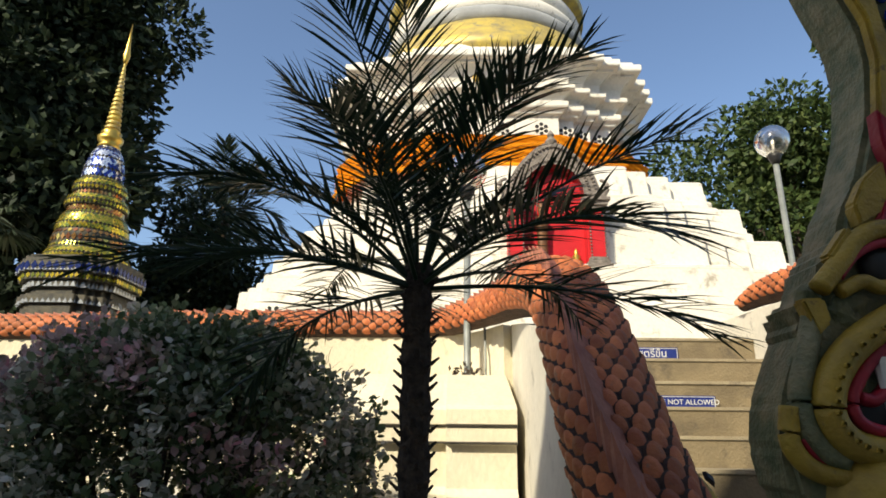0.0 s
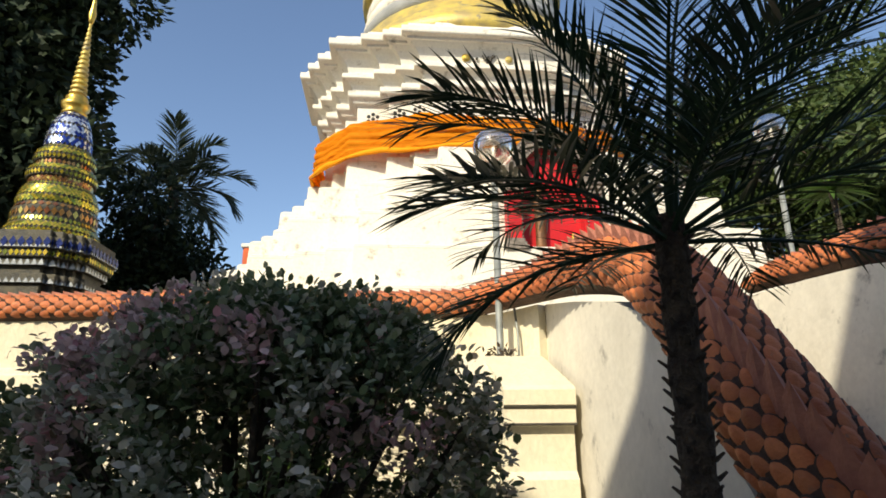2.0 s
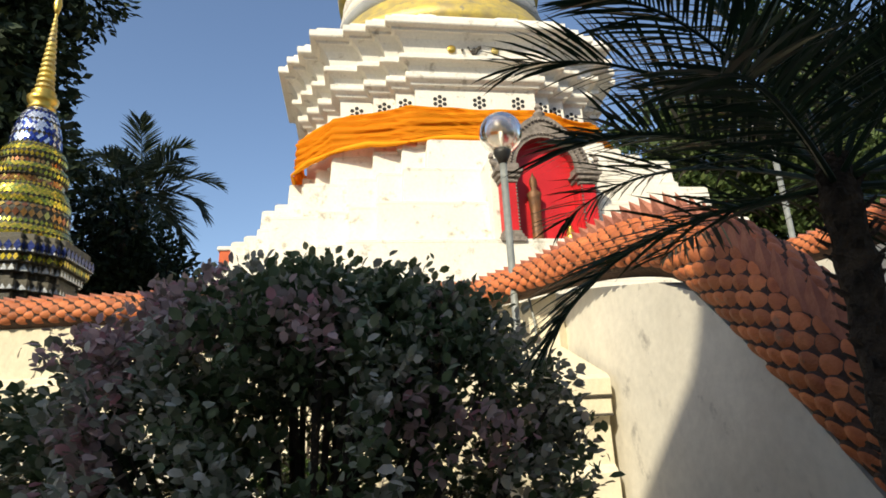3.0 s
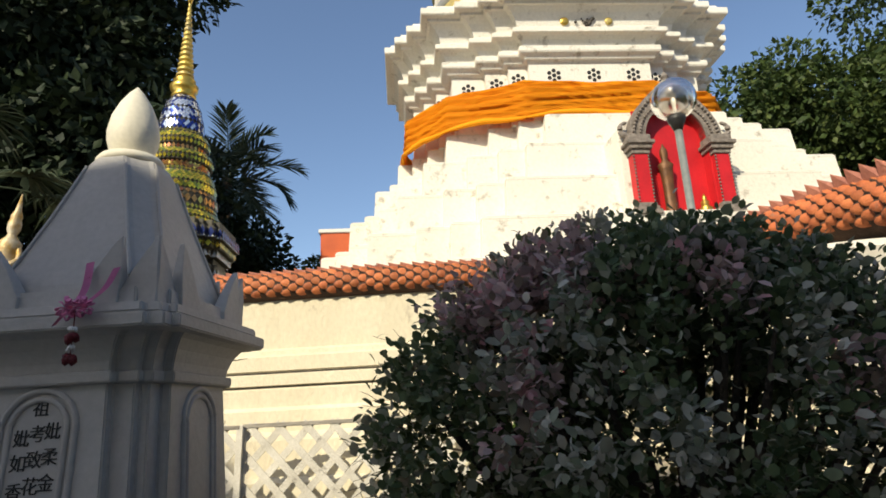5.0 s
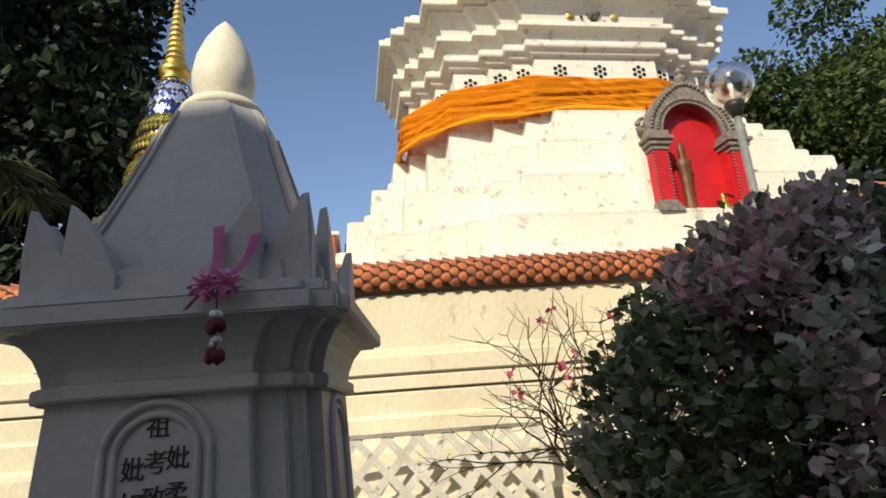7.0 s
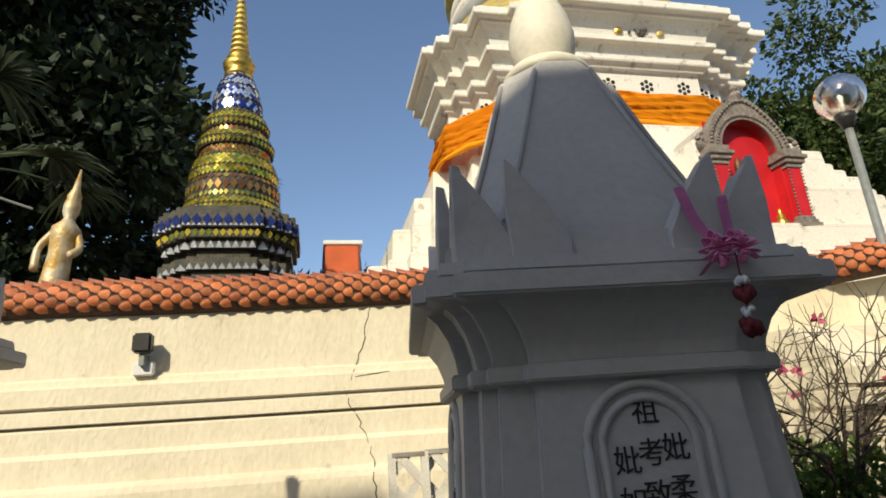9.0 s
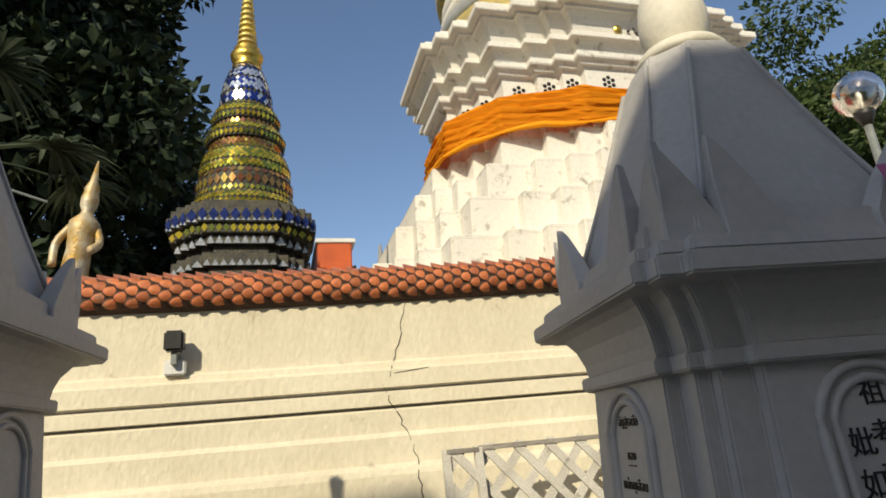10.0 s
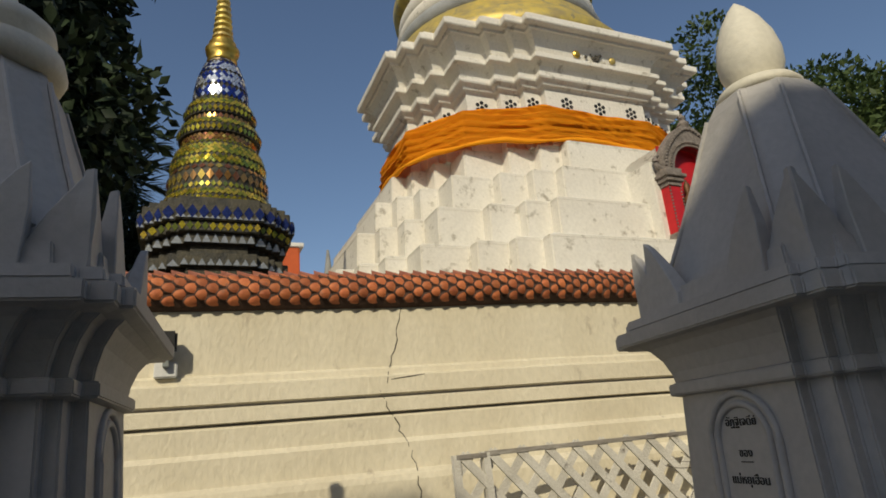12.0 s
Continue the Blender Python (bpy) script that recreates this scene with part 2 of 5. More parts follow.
def box(x0, x1, y0, y1, z0, z1, bevel=0.0, bm=None):
    fresh = bmesh.new()
    m = Matrix.Translation(((x0 + x1) / 2, (y0 + y1) / 2, (z0 + z1) / 2)) @ Matrix.Diagonal((x1 - x0, y1 - y0, z1 - z0, 1))
    bmesh.ops.create_cube(fresh, size=1, matrix=m)
    if bevel:
        bmesh.ops.bevel(fresh, geom=fresh.edges[:], offset=bevel, segments=2, affect="EDGES")
    return join(bm, fresh)


def join(bm, fresh):
    if bm is None:
        return fresh
    me = bpy.data.meshes.new("join")
    fresh.to_mesh(me)
    fresh.free()
    bm.from_mesh(me)
    bpy.data.meshes.remove(me)
    return bm


def rings(loops, bm=None, closed=True, cap=True):
    """Skins loops of equal point count, one over the other."""
    bm = bm or bmesh.new()
    rows = [[bm.verts.new(p) for p in loop] for loop in loops]
    n = len(rows[0])
    for a, b in zip(rows, rows[1:]):
        for i in range(n if closed else n - 1):
            j = (i + 1) % n
            bm.faces.new((a[i], a[j], b[j], b[i]))
    if cap and closed:
        bm.faces.new(rows[0][::-1])
        bm.faces.new(rows[-1])
    return bm


def lathe(profile, seg=32, at=(0, 0, 0), bm=None, cap=True):
    """profile: (radius, height) from the foot up."""
    return rings([[(at[0] + r * math.cos(2 * math.pi * i / seg), at[1] + r * math.sin(2 * math.pi * i / seg), at[2] + z) for i in range(seg)] for r, z in profile], bm, cap=cap)


def spline(points, per=8):
    """Catmull-Rom through tuples of any length."""
    pts = [np.array(p, float) for p in points]
    pts = [2 * pts[0] - pts[1]] + pts + [2 * pts[-1] - pts[-2]]
    out = []
    for a, b, c, d in zip(pts, pts[1:], pts[2:], pts[3:]):
        for k in range(per):
            s = k / per
            out.append(0.5 * (2 * b + (c - a) * s + (2 * a - 5 * b + 4 * c - d) * s * s + (3 * b - a - 3 * c + d) * s ** 3))
    return out + [pts[-2]]


def frames_along(points):
    """For each point (x, y, z, ...): place, way ahead, side, up."""
    place = [Vector(p[:3]) for p in points]
    out = []
    for i, p in enumerate(place):
        ahead = (place[min(i + 1, len(place) - 1)] - place[max(i - 1, 0)]).normalized()
        side = ahead.cross(Vector((0, 0, 1)))
        side = side.normalized() if side.length > 1e-4 else Vector((1, 0, 0))
        out.append((p, ahead, side, side.cross(ahead).normalized()))
    return out


def tube(points, radius, seg=8, bm=None, flat=1.0):
    """A tube through the points; radius a number or a list."""
    loops = []
    for k, (p, ahead, side, up) in enumerate(frames_along(points)):
        r = radius[k] if isinstance(radius, (list, tuple)) else radius
        loops.append([p + side * (r * math.cos(2 * math.pi * i / seg)) + up * (r * flat * math.sin(2 * math.pi * i / seg)) for i in range(seg)])
    return rings(loops, bm)


def slab(outline, z0, z1, bm=None):
    return rings([[(x, y, z0) for x, y in outline], [(x, y, z1) for x, y in outline]], bm)


def extrude_xz(outline, y0, y1, bevel=0.0, bm=None):
    fresh = rings([[(x, y0, z) for x, z in outline], [(x, y1, z) for x, z in outline]])
    bmesh.ops.recalc_face_normals(fresh, faces=fresh.faces[:])
    if bevel:
        bmesh.ops.bevel(fresh, geom=[e for e in fresh.edges], offset=bevel, segments=2, affect="EDGES")
    return join(bm, fresh)


def letters(text, size, mat, parent, m, name="inscription", spacing=1.0, align="CENTER"):
    """Built-in font lettering as a flat mesh; the pose m puts it on its face."""
    cu = bpy.data.curves.new(name, "FONT")
    cu.body, cu.size, cu.align_x, cu.align_y, cu.extrude = text, size, align, "CENTER", 0.001
    cu.space_line, cu.resolution_u = spacing, 3
    ob = bpy.data.objects.new(name + "_source", cu)
    scene.collection.objects.link(ob)
    bpy.context.view_layer.update()
    me = bpy.data.meshes.new_from_object(ob.evaluated_get(bpy.context.evaluated_depsgraph_get()))
    bpy.data.objects.remove(ob)
    me.materials.clear()
    me.materials.append(mat)
    out = new(name, me)
    out.parent = parent
    out.matrix_local = m
    return out


def leaf_cloud(name, centres, ways, sizes, mat, parent, aspect=0.5, seed=1, fold=0.25):
    """Leaves as folded diamonds: one island each."""
    rng = np.random.default_rng(seed)
    c = np.asarray(centres, float)
    k = len(c)
    w = np.asarray(ways, float)
    w /= np.linalg.norm(w, axis=1, keepdims=True) + 1e-9
    r = rng.normal(size=(k, 3))
    s = np.cross(w, r)
    s /= np.linalg.norm(s, axis=1, keepdims=True) + 1e-9
    u = np.cross(s, w)
    z = np.asarray(sizes, float)[:, None]
    base, tip = c, c + w * z
    left = c + w * z * 0.5 + s * z * aspect * 0.5 + u * z * fold * 0.3
    right = c + w * z * 0.5 - s * z * aspect * 0.5 + u * z * fold * 0.3
    verts = np.stack([base, left, tip, right], 1).reshape(-1, 3)
    me = bpy.data.meshes.new(name)
    me.vertices.add(4 * k)
    me.vertices.foreach_set("co", verts.ravel())
    tri = (np.arange(k)[:, None, None] * 4 + np.array([[0, 1, 2], [0, 2, 3]])[None]).reshape(-1)
    me.loops.add(len(tri))
    me.loops.foreach_set("vertex_index", tri.astype(np.int32))
    me.polygons.add(2 * k)
    me.polygons.foreach_set("loop_start", np.arange(0, 6 * k, 3, dtype=np.int32))
    me.update(calc_edges=True)
    me.materials.append(mat)
    ob = new(name, me)
    ob.parent = parent
    return ob


def round_leaves(name, centres, ways, sizes, mat, parent, aspect=0.6, seed=1):
    """Leaves as small six-sided ovals, a little cupped: one island each."""
    rng = np.random.default_rng(seed)
    c, w = np.asarray(centres, float), np.asarray(ways, float)
    k = len(c)
    w /= np.linalg.norm(w, axis=1, keepdims=True) + 1e-9
    up = np.array([0, 0, 1.0]) + rng.normal(size=(k, 3)) * 0.6
    s = np.cross(w, up)
    s /= np.linalg.norm(s, axis=1, keepdims=True) + 1e-9
    u = np.cross(s, w)
    z = np.asarray(sizes, float)[:, None]
    verts = np.stack([c, c + w * z * 0.35 + s * z * aspect * 0.42 + u * z * 0.06, c + w * z * 0.75 + s * z * aspect * 0.38 + u * z * 0.04, c + w * z - u * z * 0.08,
                      c + w * z * 0.75 - s * z * aspect * 0.38 + u * z * 0.04, c + w * z * 0.35 - s * z * aspect * 0.42 + u * z * 0.06], 1).reshape(-1, 3)
    tri = np.array([[0, 1, 5], [1, 2, 4], [1, 4, 5], [2, 3, 4]])
    idx = (np.arange(k)[:, None, None] * 6 + tri[None]).reshape(-1)
    me = bpy.data.meshes.new(name)
    me.vertices.add(6 * k)
    me.vertices.foreach_set("co", verts.ravel())
    me.loops.add(len(idx))
    me.loops.foreach_set("vertex_index", idx.astype(np.int32))
    me.polygons.add(len(idx) // 3)
    me.polygons.foreach_set("loop_start", np.arange(0, len(idx), 3, dtype=np.int32))
    me.update(calc_edges=True)
    me.materials.append(mat)
    ob = new(name, me)
    ob.parent = parent
    return ob


def crown_points(lumps, count, seed, shell=0.55):
    """Points and outward ways in a heap of ellipsoids (x, y, z, rx, ry, rz), denser near the skin."""
    rng = np.random.default_rng(seed)
    lumps = np.array(lumps, float)
    weight = lumps[:, 3] * lumps[:, 4] + lumps[:, 5] ** 2
    pick = rng.choice(len(lumps), count, p=weight / weight.sum())
    d = rng.normal(size=(count, 3))
    d /= np.linalg.norm(d, axis=1, keepdims=True)
    r = shell + (1.06 - shell) * rng.random(count) ** 0.6
    pts = lumps[pick, :3] + d * lumps[pick, 3:] * r[:, None]
    ways = d * 0.8 + rng.normal(size=(count, 3)) * 0.55 + np.array([0, 0, -0.15])
    return pts, ways


def heap(centre, radii, n, size, seed, low=0.35, high=0.95):
    """Lumps over an ellipsoid: an uneven crown."""
    rng = np.random.default_rng(seed)
    out = []
    for _ in range(n):
        d = rng.normal(size=3)
        d /= np.linalg.norm(d)
        p = np.array(centre) + d * np.array(radii) * (low + (high - low) * rng.random())
        k = size * (0.7 + 0.6 * rng.random())
        out.append((*p, k, k, k * 0.8))
    return out

# ---- ground, platform and walls ----
gbm = box(-300, 300, -300, 300, -0.3, 0.0)
tagged(mesh_object("ground", gbm, GROUND), "worn grey-brown paving of the temple court", "ground", kind="structure")

WALL_LINE = spline([(-8.6, 7.2), (-7.2, 6.0), (-6.1, 5.42), (-5.0, 5.15), (-4.0, 5.08), (-3.0, 4.98), (-2.0, 4.84), (-1.0, 4.80), (-0.4, 4.78), (0.1, 4.60), (0.36, 4.2)], 5)
WALL_PROFILE = [(0.0, 2.25), (0.0, 1.90), (0.025, 1.885), (0.03, 1.855), (0.06, 1.84), (0.065, 1.745), (0.05, 1.735), (0.05, 1.725), (0.085, 1.712), (0.09, 1.645), (0.07, 1.638), (0.07, 1.628), (0.085, 1.615), (0.085, 1.50), (0.115, 1.475), (0.12, 1.34), (0.16, 1.315), (0.17, 1.285), (0.17, 1.06), (0.23, 1.03), (0.24, 0.70), (0.34, 0.66), (0.34, 0.0)]


def wall_normals(line):
    out = []
    for i in range(len(line)):
        d = Vector(line[min(i + 1, len(line) - 1)]) - Vector(line[max(i - 1, 0)])
        out.append(Vector((d.y, -d.x)).normalized())
    return out


wall_n = wall_normals(WALL_LINE)
bm = bmesh.new()
rows = []
for p, n in zip(WALL_LINE, wall_n):
    q = Vector(p)
    ring = [(*(q + n * o), z) for o, z in WALL_PROFILE]
    ring += [(*(q - n * 0.24), 0.0), (*(q - n * 0.24), 2.25)]
    rows.append(ring)
rings(rows, bm)
tagged(mesh_object("wall_enclosure", bm, WALLWASH), "cracked cream-white plastered enclosure wall with moulded bands", "wall", kind="structure")
# dark tubes drawn as shadow under the two bands, and the hairline cracks
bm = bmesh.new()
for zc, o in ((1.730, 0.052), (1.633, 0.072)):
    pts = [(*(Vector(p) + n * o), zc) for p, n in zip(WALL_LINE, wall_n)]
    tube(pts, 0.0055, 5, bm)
grooves = mesh_object("trim_groove", bm, GRIME_SHADE)
tagged(grooves, "dark painted shadow line in the grooves of the wall bands", "trim", kind="structure")


def on_wall(x, z, out=0.003):
    """A point on the wall's profile at that x and height."""
    for (a, na), (b, nb) in zip(zip(WALL_LINE, wall_n), zip(WALL_LINE[1:], wall_n[1:])):
        if a[0] <= x <= b[0]:
            s = (x - a[0]) / (b[0] - a[0])
            q, n = Vector(a).lerp(Vector(b), s), na.lerp(nb, s)
            break
    o = 0
    for (o0, z0), (o1, z1) in zip(WALL_PROFILE, WALL_PROFILE[1:]):
        if z1 <= z <= z0:
            o = o0 + (o1 - o0) * (z0 - z) / max(z0 - z1, 1e-6)
            break
    return Vector((*(q + n * (o + out)), z))


bm = bmesh.new()
rnd = random.Random(4)
for x0, z0, z1, drift in ((-3.02, 2.24, 1.80, -0.12), (-3.2, 1.76, 1.45, 0.15), (-3.04, 1.43, 0.95, 0.03), (-3.12, 1.82, 1.84, 0.2)):
    pts, k = [], 14
    for i in range(k + 1):
        s = i / k
        pts.append(on_wall(x0 + drift * s + rnd.uniform(-0.012, 0.012), z0 + (z1 - z0) * s, 0.001))
    tube(pts, [0.0035 * (1 - 0.5 * abs(2 * i / k - 1)) for i in range(k + 1)], 4, bm)
tagged(mesh_object("trim_crack", bm, GRIME_SHADE), "thin branching crack in the wall plaster", "crack", kind="structure")

# raised platform behind the wall
outline = [(p[0] - n.x * 0.2, p[1] - n.y * 0.2) for p, n in zip(WALL_LINE, wall_n)] + [(0.6, 4.2), (0.6, 5.1), (2.56, 5.1), (2.56, 4.6), (9.0, 4.6), (12, 7), (14, 26), (-12, 26), (-11, 9)]
tagged(mesh_object("floor_platform", slab(outline, 0.0, 2.24), CONCRETE), "raised paved platform round the great chedi", "platform", kind="structure")

# buttress with recessed corners below the lamp post
butt = thing("buttress", "white plastered stepped buttress with moulded cap against the wall", "buttress", kind="structure")
for x0, x1, y0 in ((-0.42, -0.03, 3.66), (-0.80, -0.42, 3.84), (-0.03, 0.37, 3.52)):
    bm = bmesh.new()
    prof = [(0.0, 0.0), (0.0, 0.86), (-0.02, 0.9), (-0.02, 1.02), (0.03, 1.06), (0.03, 1.18), (0.07, 1.22), (0.07, 1.45), (0.02, 1.47), (0.02, 1.545), (0.03, 1.55), (0.0, 1.565), (0.0, 1.645), (0.03, 1.67)]
    loops = [[(x0 - (0.07 - o) * (0.25 if x0 < -0.1 else 0.0), y0 + o, z), (x1, y0 + o, z), (x1, 4.75, z), (x0 - (0.07 - o) * 0.25, 4.75, z)] for o, z in prof]
    loops.append([(x0, 4.2, 1.90), (x1, 4.2, 1.90), (x1, 4.75, 1.90), (x0, 4.75, 1.90)])
    rings(loops, bm)
    part("pier", bm, WALLWASH, butt)
    # the same dark tubes put shadow into the pier's moulding creases
    for zc, o in ((1.555, 0.026), (1.463, 0.03)):
        part("shade_line", tube([(x0, y0 + o - 0.012, zc), (x1 + 0.003, y0 + o - 0.012, zc)], 0.007, 5), GRIME_SHADE, butt)

# stairs with their cheek walls
RISE, GO = 0.195, 0.225
stairs = thing("stairs", "weathered brown concrete steps climbing to the chedi platform", "stairs", kind="structure")
for k in range(12):
    top, y0 = 2.29 - k * RISE, 5.03 - k * GO
    if top <= 0.02:
        break
    bm = box(0.62, 2.5, y0, y0 + GO + 0.02, max(top - RISE - 0.03, 0), top, 0.008)
    part("step", bm, CONCRETE, stairs)
    # thin slab whose paler colour carries the sunlight on the step's top
    part("tread", box(0.623, 2.497, y0 - 0.012, y0 + GO - 0.002, top - 0.022, top + 0.006, 0.006), SUNLIT_TREAD, stairs, "tread coloured paler to read as sunlit")
part("landing", box(0.62, 2.5, 5.24, 5.9, 2.0, 2.288), CONCRETE, stairs)

left_cheek = [(4.75, 0), (4.75, 2.27), (4.2, 2.25), (3.6, 2.15), (3.0, 2.03), (2.7, 1.92), (2.35, 1.60), (2.0, 1.22), (1.75, 0.95), (1.62, 0.7), (1.6, 0)]
bm = rings([[(x, y, z) for y, z in left_cheek] for x in (0.42, 0.62)])
tagged(mesh_object("wall_stair_cheek", bm, PLASTER), "white plastered cheek wall beside the steps, partly in shade", "wall", kind="structure")
right_cheek = [(6.2, 0), (6.2, 2.56), (4.4, 2.50), (3.8, 2.46), (3.2, 2.36), (2.8, 2.0), (2.3, 1.5), (1.9, 1.1), (1.8, 0)]
bm = rings([[(x, y, z) for y, z in right_cheek] for x in (2.5, 2.72)])
tagged(mesh_object("wall_stair_cheek_far", bm, PLASTER), "sunlit white plastered cheek wall beside the steps", "wall", kind="structure")


def sign(label, lines, size, x0, x1, z0, z1, y):
    s = thing("sign", label, "sign", ((x0 + x1) / 2, y, (z0 + z1) / 2))
    w, h = (x1 - x0) / 2, (z1 - z0) / 2
    part("board", box(-w, w, -0.006, 0.006, -h, h, 0.002), BLUE, s)
    bm = bmesh.new()
    for a in (-1, 1):
        box(-w + 0.006, w - 0.006, -0.0075, -0.006, a * (h - 0.008) - 0.002, a * (h - 0.008) + 0.002, bm=bm)
        box(a * (w - 0.008) - 0.002, a * (w - 0.008) + 0.002, -0.0075, -0.006, -h + 0.006, h - 0.006, bm=bm)
    part("border", bm, WHITE, s)
    letters(lines, size, WHITE, s, pose(0, -0.008, 0, 90), "lettering")


sign("small blue sign with white Thai lettering on a step", "ห้ามสตรีขึ้น", 0.085, 1.30, 1.86, 2.11, 2.215, 5.018)
sign("small blue sign with white capitals on a step", "WOMEN ARE NOT ALLOWED", 0.052, 1.28, 1.93, 1.705, 1.80, 4.568)

# unseen block added behind the walker; its shaped top edge shades the court
shade_block = thing("shade_block", "unseen plain plastered block added to shade the court", "building", kind="structure")
part("wall", extrude_xz([(-16, 0), (-16, 7.8), (-10.6, 7.8), (-10.2, 8.75), (-9.2, 8.75), (-8.8, 7.8), (-5.6, 7.8), (-5.0, 7.42), (-4.35, 7.42), (-2.2, 10.4), (0.2, 10.4), (3.0, 7.4), (9.0, 7.4), (9.0, 0)], -8.0, -4.0), PLASTER, shade_block)


# ---- great chedi ----
AX, AY = 0.58, 9.38
QUAD = [(0.78, 2.22), (0.78, 2.06), (1.02, 2.06), (1.02, 1.90), (1.30, 1.90), (1.30, 1.72), (1.72, 1.72), (1.72, 1.30), (1.90, 1.30), (1.90, 1.02), (2.06, 1.02), (2.06, 0.78), (2.22, 0.78)]


def redented(d, z, quad=QUAD):
    """The chedi's recessed-corner plan, grown by d."""
    out = []
    for k in range(4):
        for x, y in quad:
            x, y = x + d, y + d
            for _ in range(k):
                x, y = y, -x
            out.append((x, y, z))
    return out


LEFT = [(0.68, 2.22), (0.68, 2.06), (0.92, 2.06), (0.92, 1.90), (1.20, 1.90), (1.20, 1.72), (1.62, 1.72), (1.62, 1.20), (1.80, 1.20), (1.80, 0.85), (1.96, 0.85), (1.96, 0.5), (2.10, 0.5)]
RIGHT = [(0.88, 2.22), (0.88, 2.06), (1.10, 2.06), (1.10, 1.90), (1.34, 1.90), (1.34, 1.72), (1.66, 1.72), (1.66, 1.20), (1.82, 1.20), (1.82, 0.85), (1.96, 0.85), (1.96, 0.5), (2.08, 0.5)]


def oblong(d, z):
    """The upper body's plan: redented corners, shallower at the sides."""
    right = [(x + d, -(0.70 * y + d)) for x, y in RIGHT]
    left = [(-x - d, -(0.70 * y + d)) for x, y in LEFT]
    ring = right[::-1] + left + [(x, -y) for x, y in left[::-1]] + [(x, -y) for x, y in right]
    return [(x - 0.06, y - 0.66, z) for x, y in ring]


def upper(profile, bm=None):
    return rings([oblong(d, z) for d, z in profile], bm)


def course(profile, quad=QUAD, bm=None):
    return rings([redented(d, z, quad) for d, z in profile], bm)


def spread(profile):
    """A terrace course: the plan drawn out sideways."""
    return rings([[(x * 1.225 + 0.49, y, z) for x, y, z in redented(d, h)] for d, h in profile])


def bevelled(bm, width):
    bmesh.ops.recalc_face_normals(bm, faces=bm.faces[:])
    sharp = [e for e in bm.edges if len(e.link_faces) == 2 and e.calc_face_angle(0) > 0.6]
    bmesh.ops.bevel(bm, geom=sharp, offset=width, segments=2, affect="EDGES", clamp_overlap=True)
    return bm


chedi = thing("chedi", "huge whitewashed chedi with stepped terraces and a saffron sash", "chedi", (AX, AY, 0))
for d0, z0, z1 in ((0.14, 4.20, 4.80), (0.40, 3.70, 4.31), (0.66, 3.18, 3.80), (0.93, 2.66, 3.28), (1.22, 2.20, 2.78)):
    part("terrace", bevelled(spread([(d0 + 0.03, z0), (d0, z1 - 0.05), (d0 + 0.005, z1 - 0.02), (d0 - 0.02, z1), (d0 - 0.05, z1 + 0.004)]), 0.012), STUPAWASH, chedi)
part("shaft", upper([(0.0, 4.78), (0.0, 5.58)]), STUPAWASH, chedi)
# mouldings over the frieze
part("moulding", bevelled(upper([(0.0, 5.56), (0.015, 5.585), (0.06, 5.60), (0.06, 5.625), (0.115, 5.66), (0.125, 5.68), (0.125, 5.745), (0.10, 5.755)]), 0.006), STUPAWASH, chedi)
part("moulding", bevelled(upper([(0.07, 5.75), (0.075, 5.80), (0.10, 5.84), (0.15, 5.875), (0.205, 5.89), (0.205, 5.955), (0.175, 5.97)]), 0.006), STUPAWASH, chedi)
part("neck", upper([(0.13, 5.965), (0.13, 6.02), (0.15, 6.10), (0.20, 6.17), (0.27, 6.225)]), STUPAWASH, chedi)
part("cornice", bevelled(upper([(0.26, 6.22), (0.30, 6.225), (0.30, 6.255), (0.37, 6.27), (0.38, 6.29), (0.38, 6.365), (0.34, 6.38)]), 0.006), STUPAWASH, chedi)
part("roof_step", bevelled(upper([(0.31, 6.37), (0.29, 6.46), (0.22, 6.47)]), 0.008), STUPAWASH, chedi)
part("roof_step", bevelled(upper([(0.14, 6.46), (0.10, 6.60), (0.0, 6.62)]), 0.008), STUPAWASH, chedi)
part("roof_step", upper([(-0.04, 6.61), (-0.10, 6.78), (-0.3, 6.80)]), STUPAWASH, chedi)
part("gilded_band", lathe([(2.16, 6.72), (2.18, 6.90), (2.10, 7.02), (1.92, 7.25), (1.80, 7.48), (1.74, 7.52)], 48), GOLDPAINT, chedi, "worn gilded ring band", True)
part("ring", lathe([(1.72, 7.50), (1.78, 7.56), (1.80, 7.66), (1.75, 7.76), (1.68, 7.80)], 48), GREY, chedi, "grey weathered ring", True)
part("ring", lathe([(1.66, 7.78), (1.71, 7.84), (1.73, 7.94), (1.68, 8.04), (1.62, 8.08)], 48), STUPAWASH, chedi, "", True)
part("ring", lathe([(1.60, 8.06), (1.66, 8.14), (1.68, 8.26), (1.62, 8.38), (1.56, 8.42)], 48), STUPAWASH, chedi, "", True)
part("ring", lathe([(1.60, 8.40), (1.74, 8.46), (1.76, 8.60), (1.60, 8.66)], 48), GOLDPAINT, chedi, "faded gilt ring", True)
part("bell", lathe([(1.60, 8.64), (1.58, 9.2), (1.48, 9.9), (1.25, 10.6), (0.9, 11.1), (0.6, 11.3)], 48), STUPAWASH, chedi, "", True)
part("spire", lathe([(0.62, 11.3), (0.62, 11.7), (0.4, 11.8), (0.3, 13.5), (0.16, 15.5), (0.02, 17.5)], 24), GOLDPAINT, chedi, "", True)

# frieze flowers: a ring of six holes round one
disc = bmesh.new()
bmesh.ops.create_cone(disc, cap_ends=True, segments=10, radius1=0.029, radius2=0.025, depth=0.012, matrix=pose(0, 0, 0, 90))
hole_mesh = bpy.data.meshes.new("flower_hole")
disc.to_mesh(hole_mesh), disc.free()
hole_mesh.materials.append(INK)


